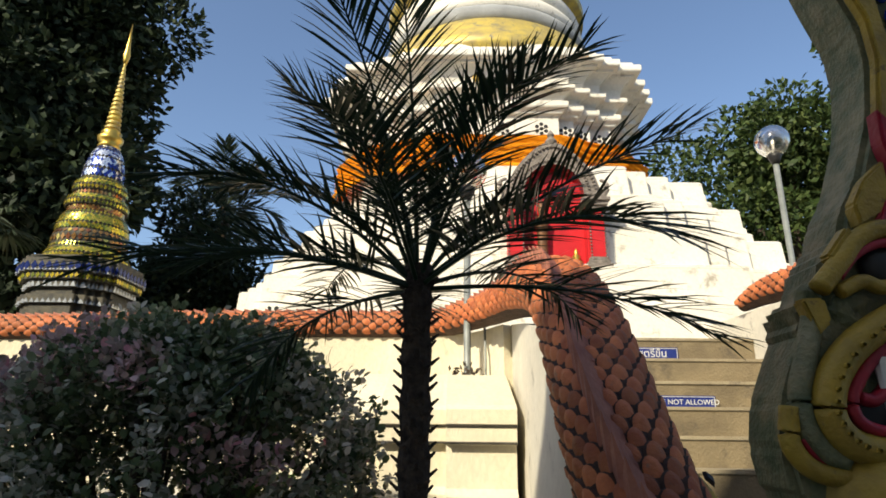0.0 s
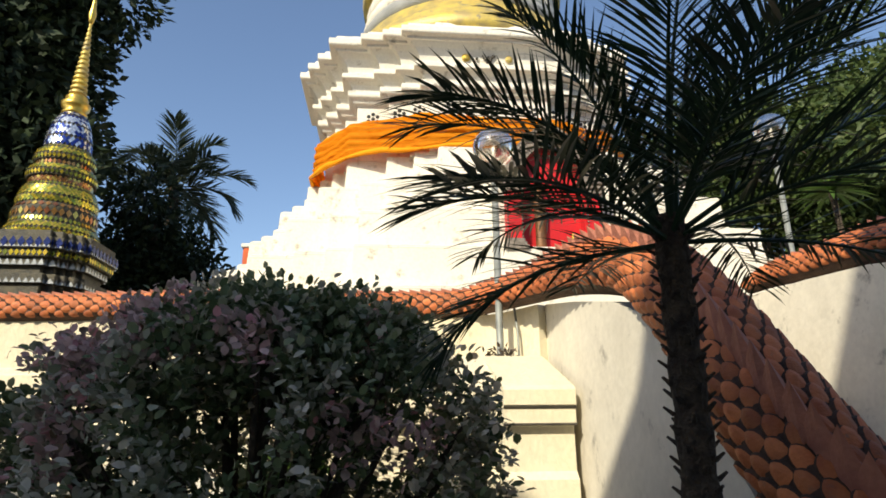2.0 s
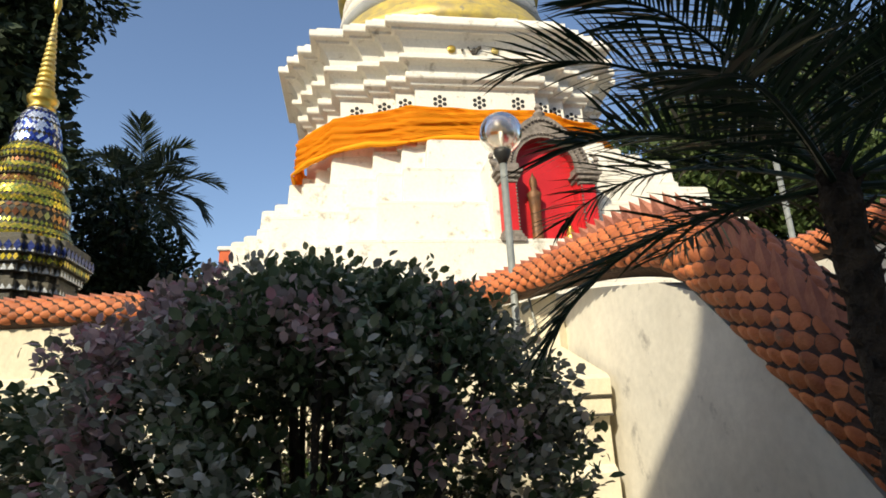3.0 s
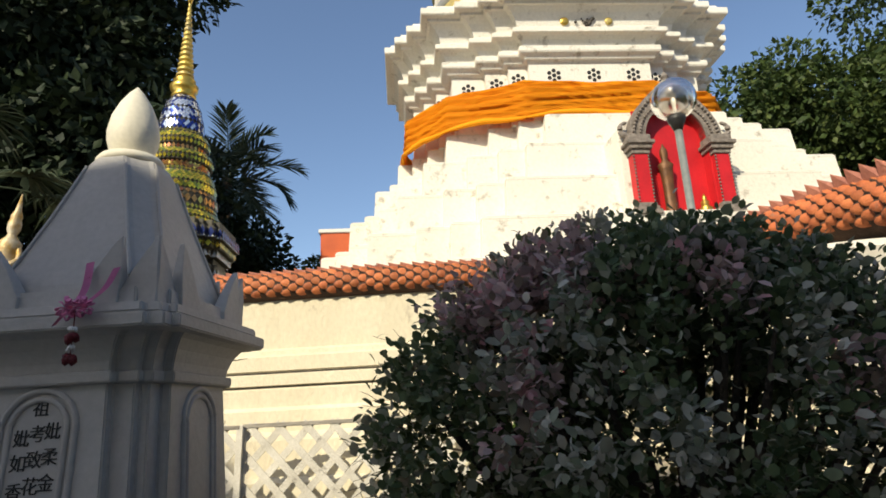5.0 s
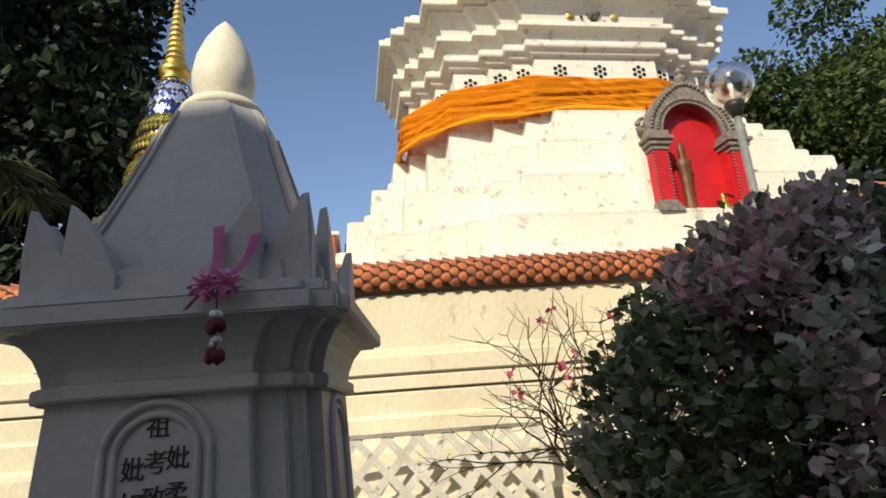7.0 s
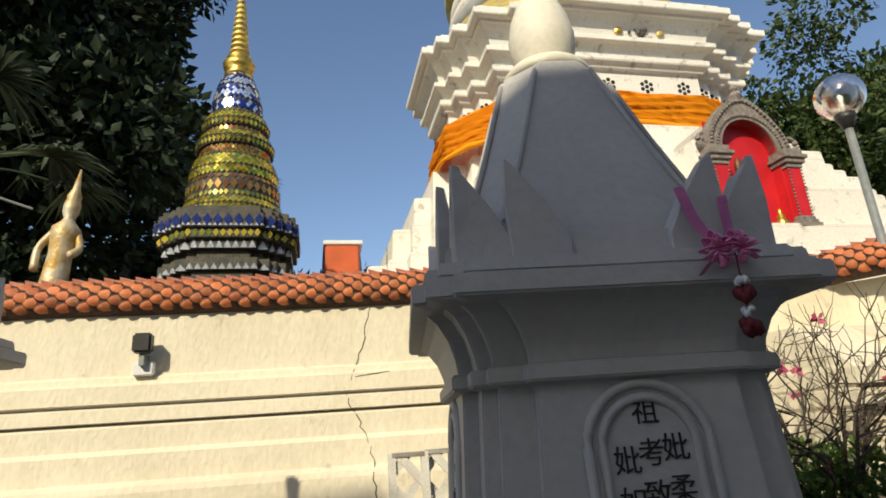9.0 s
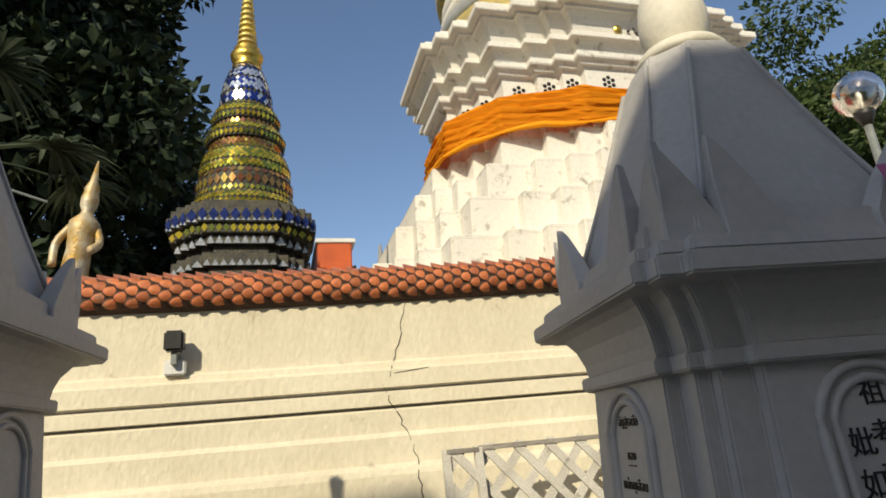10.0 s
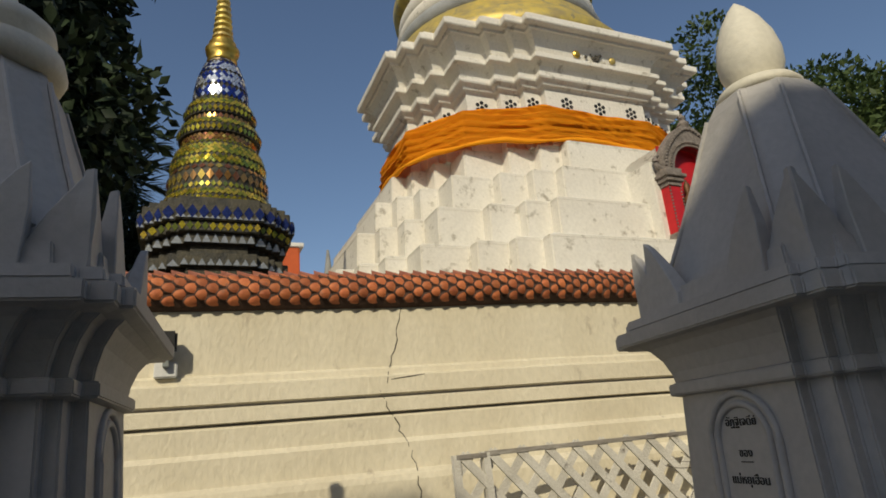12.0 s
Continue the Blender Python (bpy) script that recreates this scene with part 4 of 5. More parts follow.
for pts in ([(0.79, 1.98), (0.82, 2.04), (0.87, 2.09), (0.873, 2.01), (0.85, 1.96), (0.80, 1.93)], [(0.72, 1.86), (0.77, 1.93), (0.80, 1.90), (0.76, 1.83)], [(0.655, 1.765), (0.705, 1.77), (0.715, 1.72), (0.685, 1.69)]):
    part("flame", extrude_xz(pts, -0.04, 0.0, 0.006), NAGAYELLOW, head, "ochre painted flame")
band("brow", [(0.70, 1.79), (0.75, 1.85), (0.79, 1.90), (0.85, 1.93), (0.91, 1.915), (0.97, 1.87)], 0.022, NAGAYELLOW, "arched ochre brow")
band("brow", [(0.74, 1.815), (0.78, 1.865), (0.84, 1.895), (0.90, 1.88), (0.95, 1.85)], 0.010, NAGARED, "thin red brow line", -0.035)
part("eye", lathe([(0.045, 0), (0.042, 0.012), (0.028, 0.022), (0.001, 0.026)], 16), BLACK, head, "glossy black eye", True).matrix_local = pose(0.845, -0.008, 1.852, 90)
band("eyelid", [(0.74, 1.785), (0.79, 1.81), (0.83, 1.80), (0.89, 1.82), (0.96, 1.84)], 0.016, NAGAYELLOW, "ochre lower lid")
part("mouth", extrude_xz([(1.05, 1.76), (0.94, 1.74), (0.87, 1.71), (0.80, 1.66), (0.75, 1.60), (0.735, 1.55), (0.76, 1.52), (0.89, 1.515), (1.05, 1.52)], -0.004, 0.01), BLACK, head, "dark open mouth")
lip, _ = band("lip", [(1.06, 1.79), (0.95, 1.78), (0.88, 1.757), (0.80, 1.71), (0.74, 1.66), (0.70, 1.60), (0.69, 1.54), (0.715, 1.495), (0.765, 1.475), (0.88, 1.475), (1.05, 1.48)], 0.031, NAGAYELLOW, "thick ochre lip")
band("gum", [(1.06, 1.755), (0.95, 1.742), (0.88, 1.715), (0.81, 1.672), (0.765, 1.625), (0.735, 1.57), (0.745, 1.53), (0.79, 1.512), (0.90, 1.51), (1.05, 1.515)], 0.013, NAGARED, "crimson gum", -0.032)
band("tongue", [(0.755, 1.575), (0.79, 1.575), (0.85, 1.635), (0.95, 1.715)], 0.022, NAGARED, "crimson tongue", -0.02, 0.6)
for pts, mat, r in (([(0.69, 1.74), (0.665, 1.65), (0.645, 1.58), (0.65, 1.52), (0.68, 1.47), (0.72, 1.452)], NAGAGREEN, 0.022), ([(0.622, 1.55), (0.618, 1.48), (0.655, 1.435), (0.72, 1.425), (0.80, 1.44)], NAGAYELLOW, 0.020), ([(0.64, 1.49), (0.67, 1.455), (0.72, 1.44), (0.80, 1.452)], NAGARED, 0.008)):
    band("frill", pts, r, mat, "", -0.015)
rnd = random.Random(5)
for k in range(len(lip)):
    if k % 3:
        continue
    p = lip[k]
    bm = bmesh.new()
    bmesh.ops.create_cone(bm, segments=6, radius1=0.010, radius2=0.004, depth=0.02, matrix=Matrix.Translation((p[0], p[1] - 0.026, p[2])) @ pose(0, 0, 0, 90))
    part("scallop", bm, NAGAYELLOW, head)
for x, z0, z1 in ((0.805, 1.655, 1.545), (0.875, 1.70, 1.63), (0.925, 1.72, 1.66), (0.975, 1.735, 1.675)):
    bm = bmesh.new()
    bmesh.ops.create_cone(bm, segments=8, radius1=0.017, radius2=0.003, depth=abs(z0 - z1), matrix=Matrix.Translation((x, -0.03, (z0 + z1) / 2)) @ pose(0, 0, 0, 180))
    part("tooth", bm, WHITE, head)
for k in range(6):
    part("tooth", box(0.825 + 0.035 * k, 0.855 + 0.035 * k, -0.045, -0.02, 1.525, 1.558, 0.004), WHITE, head)
for k in range(34):
    bm = bmesh.new()
    bmesh.ops.create_icosphere(bm, subdivisions=1, radius=rnd.uniform(0.014, 0.026), matrix=Matrix.Translation((rnd.uniform(0.675, 0.80), -0.002, rnd.uniform(1.60, 1.78))) @ pose(0, 0, 0, 0, rnd.uniform(0, 180), 0) @ Matrix.Diagonal((1, 0.5, 1.5, 1)))
    part("cheek_scale", bm, NAGAGREEN, head)

# ---- ash tombs ----
TOMB_PLAN = [(0.185, 0.300), (0.185, 0.272), (0.245, 0.272), (0.245, 0.245), (0.272, 0.245), (0.272, 0.185), (0.300, 0.185)]
CORNICE_PLAN = [(0.235, 0.300), (0.235, 0.278), (0.278, 0.278), (0.278, 0.235), (0.300, 0.235)]
SHAFT_LEAN = math.degrees(math.atan2(0.055, 1.08))


def shaft_half(z):
    """Half the tomb shaft's width at a height."""
    return 0.290 + 0.055 * (1.50 - z) / 1.08


def horn_mesh():
    """A pointed cornice leaf: upright outer edge at x = 0, a curved slope running down to the inner end."""
    w, h, d = 0.108, 0.205, 0.052
    outline = [(0.0, 0.0), (-0.006, h * 0.55), (0.0, h), (0.022, h * 0.90), (w * 0.42, h * 0.74), (w * 0.66, h * 0.55), (w * 0.86, h * 0.35), (w, h * 0.21), (w, 0.0)]
    bm = bmesh.new()
    front = [bm.verts.new((x, 0.0 + 0.006 * (z / h), z)) for x, z in outline]
    back = [bm.verts.new((x + 0.004, d * (1 - 0.55 * z / h), z * 0.985)) for x, z in outline]
    n = len(outline)
    for k in range(n):
        j = (k + 1) % n
        bm.faces.new((front[k], front[j], back[j], back[k]))
    bm.faces.new(front[::-1])
    bm.faces.new(back)
    bmesh.ops.recalc_face_normals(bm, faces=bm.faces[:])
    bmesh.ops.bevel(bm, geom=bm.edges[:], offset=0.0025, segments=1, affect="EDGES")
    me = bpy.data.meshes.new("leaf")
    bm.to_mesh(me), bm.free()
    me.materials.append(TOMBWASH)
    return me


HORN = horn_mesh()


def tomb(name_label, x, y, turn, ball):
    """A small square ash shrine with recessed corners, pointed cornice leaves and a finial."""
    t = thing("tomb", name_label, "tomb", (x, y, 0.03), turn, "ash tombs")

    def lay(name, prof, plan, bev=0.004, label=""):
        return part(name, bevelled(course(prof, plan), bev), TOMBWASH, t, label)

    lay("foot", [(0.14, -0.03), (0.14, 0.25), (0.09, 0.3), (0.09, 0.42)], TOMB_PLAN)
    lay("shaft", [(0.045, 0.42), (-0.010, 1.50)], TOMB_PLAN)
    lay("necking", [(-0.010, 1.495), (0.010, 1.50), (0.010, 1.527), (0.0, 1.53)], TOMB_PLAN, 0.003)
    lay("cove", [(-0.004, 1.528), (0.0, 1.555), (0.012, 1.59), (0.032, 1.62), (0.052, 1.634)], TOMB_PLAN, 0.003)
    lay("cornice", [(0.052, 1.632), (0.078, 1.636), (0.078, 1.672), (0.06, 1.676)], CORNICE_PLAN)
    lay("cornice", [(0.040, 1.674), (0.055, 1.678), (0.052, 1.704), (0.035, 1.708)], CORNICE_PLAN)
    lay("blocking_course", [(0.012, 1.706), (0.006, 1.758), (-0.03, 1.762)], CORNICE_PLAN)
    plan = [(0.205, 0.272), (0.214, 0.255), (0.255, 0.214), (0.272, 0.205)]
    part("roof", bevelled(course([(-0.002, 1.755), (-0.008, 1.785), (-0.048, 1.905), (-0.085, 2.02), (-0.118, 2.13), (-0.140, 2.21), (-0.158, 2.248), (-0.178, 2.258)], plan), 0.005), TOMBWASH, t)
    rib = [(-0.010, 1.80), (-0.050, 1.915), (-0.087, 2.03), (-0.118, 2.135), (-0.140, 2.21)]
    for k in range(4):
        for sx in (-1, 1):
            ob = part("roof_rib", tube([(sx * (0.205 + d), -(0.272 + d) - 0.001, z) for d, z in rib], 0.006, 6), TOMBWASH, t)
            ob.matrix_local = pose(0, 0, 0, 0, 0, 90 * k)
    for k in range(4):
        for sx in (-1, 1):
            for ax, ay in ((0.198, 0.322), (0.296, 0.300)):
                ob = new("leaf", HORN)
                ob.parent = t
                ob.matrix_local = pose(0, 0, 0, 0, 0, 90 * k) @ pose(sx * ax, -ay, 1.700) @ Matrix.Diagonal((-sx, 1, 1, 1))
    if ball:
        part("collar", lathe([(0.108, 2.252), (0.110, 2.268), (0.098, 2.284), (0.066, 2.292)], 32), CREAM, t, "", True)
        part("finial", lathe([(0.060, 2.285), (0.070, 2.30), (0.083, 2.345), (0.085, 2.385), (0.075, 2.44), (0.053, 2.495), (0.026, 2.54), (0.003, 2.568)], 32), CREAM, t, "cream lotus-bud finial", True)
    else:
        part("collar", lathe([(0.135, 2.25), (0.145, 2.275), (0.135, 2.315), (0.10, 2.33), (0.10, 2.34), (0.115, 2.365), (0.11, 2.39), (0.085, 2.415), (0.05, 2.435)], 32), CREAM, t, "", True)
        part("finial", lathe([(0.05, 2.425), (0.028, 2.46), (0.022, 2.48), (0.03, 2.54), (0.033, 2.57), (0.02, 2.585)], 20), CREAM, t, "cream vase-shaped finial", True)
    # arched panels on the four faces
    for k in range(4):
        for w, r in ((0.104, 0.009), (0.080, 0.008)):
            zt = 1.385
            pts = [(-w, 0.55), (-w, 0.9)] + [(-w * math.cos(math.pi * j / 14), zt + w * 0.98 * math.sin(math.pi * j / 14)) for j in range(15)] + [(w, 0.9), (w, 0.55)]
            ob = part("panel_rim", tube([(px, -(shaft_half(z) + 0.001), z) for px, z in pts], r, 8), TOMBWASH, t, "", True)
            ob.matrix_local = pose(0, 0, 0, 0, 0, 90 * k)
    return t


def on_face(z, side):
    """Pose of lettering on a tomb's leaning face (side in quarter turns)."""
    return lambda x: pose(0, 0, 0, 0, 0, 90 * side) @ pose(x, -shaft_half(z) - 0.0015, z, 90 - SHAFT_LEAN)


tomb_a = tomb("white ash tomb with black Chinese and Thai inscriptions", -2.785, 2.60, -8, True)
for x, z, text in ((0, 1.438, "祖"), (0.0, 1.372, "考"), (0.0, 1.308, "致"), (0.0, 1.243, "花"), (0, 1.178, "林"), (-0.042, 1.362, "妣"), (-0.042, 1.300, "如"), (-0.042, 1.230, "香"), (0.042, 1.378, "妣"), (0.042, 1.314, "柔"), (0.042, 1.250, "金")):
    letters(text, 0.047, INK, tomb_a, on_face(z, 0)(x))
for z, text, size in ((1.425, "อัฏฐิเจดีย์", 0.026), (1.360, "ของ", 0.025), (1.305, "แม่หยุเฮือน", 0.026), (1.250, "อายุ 64 ปี", 0.028), (1.196, "ชาต", 0.028)):
    letters(text, size, INK, tomb_a, on_face(z, -1)(0.0))
part("underline", tube([(-0.018, 0, 0), (0.018, 0, 0)], 0.0012, 5), INK, tomb_a).matrix_local = on_face(1.342, -1)(0.0)
tomb("white ash tomb with corner leaves and a vase-shaped finial", -4.66, 3.17, -5, False).scale = (1.05, 1.05, 1.05)

# ribbon and garland hung on the tomb's cornice
garland = thing("garland", "pink ribbon bow with a small dark red flower garland", "garland", (-2.70, 2.205, 1.715), -8)
rnd = random.Random(3)
for cx in (-0.018, 0.024):
    for k in range(11):
        a = 2 * math.pi * k / 11 + rnd.uniform(-0.2, 0.2)
        q = rnd.uniform(0.024, 0.034)
        bm = tube(spline([(cx, -0.015, 0), (cx + q * 0.5 * math.cos(a), -0.034, q * 0.5 * math.sin(a)), (cx + q * math.cos(a + 0.2), -0.026, q * math.sin(a + 0.2)), (cx + q * 0.4 * math.cos(a + 0.5), -0.014, q * 0.4 * math.sin(a + 0.5))], 4), 0.0055, 5, None, 0.3)
        part("bow_loop", bm, PINK, garland, "curled pink ribbon loop")


def strip(points, w):
    """A flat ribbon through the points."""
    line = spline(points, 6)
    bm = rings([[(p[0] - w, p[1], p[2]) for p in line], [(p[0] + w, p[1] + 0.002, p[2] + 0.004) for p in line]], closed=False, cap=False)
    bmesh.ops.solidify(bm, geom=bm.faces[:], thickness=0.0015)
    return bm


part("ribbon_tail", strip([(-0.006, -0.012, 0.01), (-0.014, 0.030, 0.065), (-0.022, 0.052, 0.14)], 0.011), PINK, garland, "pale ribbon end", True)
part("ribbon_tail", strip([(0.02, -0.012, 0.01), (0.042, 0.030, 0.06), (0.056, 0.052, 0.12)], 0.010), PINK, garland, "", True)
part("ribbon_tail", strip([(-0.01, -0.022, -0.005), (-0.03, -0.026, -0.022), (-0.052, -0.024, -0.045)], 0.006), PINK, garland, "", True)
for z, r, mat, n in ((-0.058, 0.011, WHITE, 5), (-0.082, 0.016, MAROON, 9), (-0.108, 0.010, WHITE, 5), (-0.132, 0.016, MAROON, 9)):
    bm = bmesh.new()
    for k in range(n):
        a = 2 * math.pi * k / n
        bmesh.ops.create_icosphere(bm, subdivisions=1, radius=r * 0.62, matrix=Matrix.Translation((0.008 + r * 0.6 * math.cos(a), -0.032 + r * 0.5 * math.sin(a), z + rnd.uniform(-0.006, 0.006))) @ Matrix.Diagonal((1, 1, 1.25, 1)))
    part("flower_head", bm, mat, garland, "white jasmine buds" if mat == WHITE else "dark red blooms", True)
part("string", tube([(0.008, -0.030, -0.01), (0.008, -0.032, -0.13)], 0.0015, 5), MAROON, garland)

# ---- lattice panels leaning on the wall ----
def lattice(x0, x1, y, top, height, label, lean):
    t = thing("lattice_panel", label, "lattice", ((x0 + x1) / 2, y, top - height), 0)
    t.matrix_world = pose((x0 + x1) / 2, y, top - height, -lean, 0, 0)
    w = (x1 - x0) / 2
    part("top_rail", box(-w, w, -0.016, 0.012, height - 0.022, height), DARKTIMBER, t, "dark weathered top rail")
    for s in (-1, 1):
        part("stile", box(s * w - 0.018, s * w + 0.018, -0.014, 0.014, 0, height), LATTICE, t)
    part("bottom_rail", box(-w, w, -0.012, 0.012, 0, 0.03), LATTICE, t)
    gap = 0.165
    for lay, s in ((0.006, 1), (-0.006, -1)):
        c = -w - height
        while c < w + height:
            a0, a1 = (c, 0.0), (c + height * s * 0.9, height)
            if s < 0:
                a0, a1 = (c + height * 0.9, 0.0), (c, height)
            (xa, za), (xb, zb) = a0, a1
            ts = [0.0, 1.0]
            for lim in (-w, w):
                ts.append((lim - xa) / (xb - xa))
            lo, hi = max(0.0, min(ts[2:])), min(1.0, max(ts[2:]))
            if hi - lo > 0.06:
                p0 = (xa + (xb - xa) * lo, za + (zb - za) * lo)
                p1 = (xa + (xb - xa) * hi, za + (zb - za) * hi)
                length = math.hypot(p1[0] - p0[0], p1[1] - p0[1])
                ob = part("slat", box(-length / 2, length / 2, -0.005, 0.005, -0.021, 0.021), LATTICE, t)
                ob.matrix_local = pose((p0[0] + p1[0]) / 2, lay, (p0[1] + p1[1]) / 2, 0, -math.degrees(math.atan2(p1[1] - p0[1], p1[0] - p0[0])), 0)
            c += gap
    return t


lattice(-2.83, -1.42, 4.40, 1.40, 0.80, "weathered white timber lattice panel leaning on the wall", 4)
lattice(-3.00, -2.84, 4.36, 1.395, 0.80, "narrow weathered white lattice panel against the wall", 4)
ledge = thing("planter_ledge", "low plastered ledge at the wall foot", "ledge", kind="structure")
part("ledge", box(-3.4, -0.85, 3.5, 4.75, 0.0, 0.60, 0.01), CONCRETE, ledge)

# ---- mosaic chedi ----
GX, GY = -4.02, 6.33
gold = thing("mosaic_chedi", "slender chedi covered in gold, green and blue mirror mosaic", "chedi", (GX, GY, 2.24))


def mosaic(profile, sides, tile, mat, name="mosaic", phase=0.0, square=False):
    """Mirror tiles as diamonds laid over a turned profile, joined, one island each, over a dark grout core."""
    part("core", lathe([(max(r - 0.006, 0.002), z) for r, z in profile], sides), MOSAIC_DARK, gold)
    verts, faces = [], []
    rnd = random.Random(len(profile) * 7 + int(profile[0][1] * 100))
    for (r0, z0), (r1, z1) in zip(profile, profile[1:]):
        length = math.hypot(r1 - r0, z1 - z0)
        rows_ = max(1, round(length / tile))
        around = max(8, round(2 * math.pi * max(r0, r1) / tile))
        for j in range(rows_ * 2 - 1 if not square else rows_):
            for i in range(around):
                if square:
                    v0, v1, u = j / rows_, (j + 1) / rows_, 0
                    cells = [(i + 0.04, v0 + 0.04 / rows_), (i + 0.96, v0 + 0.04 / rows_), (i + 0.96, v1 - 0.04 / rows_), (i + 0.04, v1 - 0.04 / rows_)]
                else:
                    vc, u = (j + 1) / (2 * rows_), 0.5 * (j % 2)
                    h = 0.46 / rows_
                    cells = [(i + u, vc - h), (i + u + 0.46, vc), (i + u, vc + h), (i + u - 0.46, vc)]
                off = len(verts)
                tilt = rnd.uniform(-0.006, 0.006)
                for k, (a, v) in enumerate(cells):
                    r = r0 + (r1 - r0) * v + 0.003 + tilt * (k - 1.5) * 0.3
                    ang = 2 * math.pi * (a / around) + phase
                    verts.append((r * math.cos(ang), r * math.sin(ang), z0 + (z1 - z0) * v))
                faces.append([off, off + 1, off + 2, off + 3])
    ob = raw(name, verts, faces, mat, gold)
    ob["kind"] = "stuff"


GQ = [(0.30, 0.60), (0.30, 0.54), (0.40, 0.54), (0.40, 0.46), (0.46, 0.46), (0.46, 0.40), (0.54, 0.40), (0.54, 0.30), (0.60, 0.30)]
for d, z0, z1, mat in ((0.08, 0.0, 0.20, GREY), (0.02, 0.20, 0.40, MOSAIC_DARK), (-0.04, 0.40, 0.52, MOSAIC_DARK), (0.0, 0.52, 0.62, MOSAIC_DARK), (-0.07, 0.62, 0.70, MOSAIC_DARK), (-0.02, 0.70, 0.78, MOSAIC_DARK), (0.02, 0.78, 0.86, MOSAIC_DARK), (0.05, 0.86, 0.98, MOSAIC_DARK), (0.02, 0.98, 1.05, MOSAIC_DARK)):
    part("tier", bevelled(course([(d, z0), (d, z1)], GQ), 0.006), mat, gold)


def face_mosaic(d, z0, z1, mat, tile, tri=False):
    """Diamond or tooth tiles along the redented tier faces."""
    loop_ = redented(d + 0.004, 0, GQ)
    verts, faces = [], []
    for (x0, y0, _), (x1, y1, _) in zip(loop_, loop_[1:] + loop_[:1]):
        length = math.hypot(x1 - x0, y1 - y0)
        n = max(1, round(length / tile))
        ux, uy = (x1 - x0) / length, (y1 - y0) / length
        for k in range(n):
            c, hw, zm = (k + 0.5) * length / n, 0.46 * length / n, (z0 + z1) / 2
            pts = [(c - hw, z0), (c + hw, z0), (c, z1)] if tri else [(c, z0), (c + hw, zm), (c, z1), (c - hw, zm)]
            off = len(verts)
            verts += [(x0 + ux * a, y0 + uy * a, z) for a, z in pts]
            faces.append(list(range(off, off + len(pts))))
    ob = raw("mosaic_band", verts, faces, mat, gold)
    ob["kind"] = "stuff"


SILVER = material("mirror_silver", (0.62, 0.66, 0.70), (0.5, 0.54, 0.58), 20, 0.25, 0.7, bump=0.1)
BLUEGLASS = material("mirror_blue", (0.03, 0.05, 0.22), (0.02, 0.04, 0.16), 20, 0.2, 0.5, bump=0.1)
face_mosaic(0.053, 0.865, 0.975, BLUEGLASS, 0.085)
face_mosaic(0.051, 0.87, 0.92, SILVER, 0.085, True)
face_mosaic(0.022, 0.785, 0.855, MOSAIC_GOLD, 0.06)
face_mosaic(0.0, 0.525, 0.575, SILVER, 0.07, True)
face_mosaic(-0.02, 0.705, 0.775, SILVER, 0.07, True)
face_mosaic(0.02, 0.22, 0.38, MOSAIC_GOLD, 0.09)
mosaic([(0.50, 1.04), (0.52, 1.12), (0.47, 1.20), (0.455, 1.26)], 36, 0.05, MOSAIC_GOLD)
mosaic([(0.455, 1.26), (0.46, 1.36), (0.43, 1.42)], 36, 0.075, MOSAIC_RED)
mosaic([(0.43, 1.42), (0.44, 1.50), (0.40, 1.62), (0.37, 1.66)], 36, 0.05, MOSAIC_GOLD)
mosaic([(0.34, 1.66), (0.35, 1.74)], 32, 0.05, MOSAIC_RED)
mosaic([(0.38, 1.74), (0.395, 1.80), (0.36, 1.87)], 32, 0.05, MOSAIC_GOLD)
mosaic([(0.31, 1.87), (0.31, 1.94)], 32, 0.05, MOSAIC_RED)
mosaic([(0.33, 1.94), (0.345, 2.0), (0.31, 2.08), (0.27, 2.12)], 32, 0.05, MOSAIC_GOLD)
mosaic([(0.265, 2.12), (0.26, 2.24), (0.225, 2.40), (0.18, 2.52), (0.13, 2.58)], 28, 0.05, MOSAIC_BLUE)
part("necking", lathe([(0.12, 2.57), (0.15, 2.60), (0.12, 2.63), (0.16, 2.67), (0.17, 2.72), (0.12, 2.75), (0.135, 2.79), (0.10, 2.83)], 20), GOLD, gold, "", True)
spire = []
for k in range(15):
    r = 0.105 * (1 - k / 17)
    spire += [(r * 0.72, 2.83 + k * 0.066), (r, 2.848 + k * 0.066), (r, 2.868 + k * 0.066), (r * 0.72, 2.886 + k * 0.066)]
part("ringed_spire", lathe(spire, 18), GOLDPAINT, gold, "ringed gilt spire")
part("tip", lathe([(0.02, 3.80), (0.034, 3.85), (0.05, 3.92), (0.034, 4.02), (0.022, 4.15), (0.004, 4.42)], 14), GOLD, gold, "gilt spire tip", True)

gold.scale = (0.83, 0.83, 0.94)

# ---- guardian figure on the wall end ----
bm = lathe([(0.13, 0), (0.14, 0.05), (0.10, 0.08), (0.095, 0.25), (0.085, 0.38), (0.10, 0.48), (0.105, 0.55), (0.05, 0.60), (0.04, 0.62), (0.06, 0.66), (0.062, 0.71), (0.05, 0.75), (0.055, 0.77), (0.03, 0.82), (0.006, 0.96)], 18)
tube(spline([(0.09, 0.0, 0.52), (0.14, -0.04, 0.42), (0.10, -0.10, 0.36)], 5), 0.028, 8, bm)
tube(spline([(-0.09, 0.0, 0.52), (-0.15, -0.04, 0.40), (-0.13, -0.08, 0.26)], 5), 0.028, 8, bm)
fig = mesh_object("guardian_statue", bm, material("gilt_and_white", (0.46, 0.28, 0.05), (0.66, 0.60, 0.46), 11, 0.45, 0.2, bump=0.25), smooth=True)
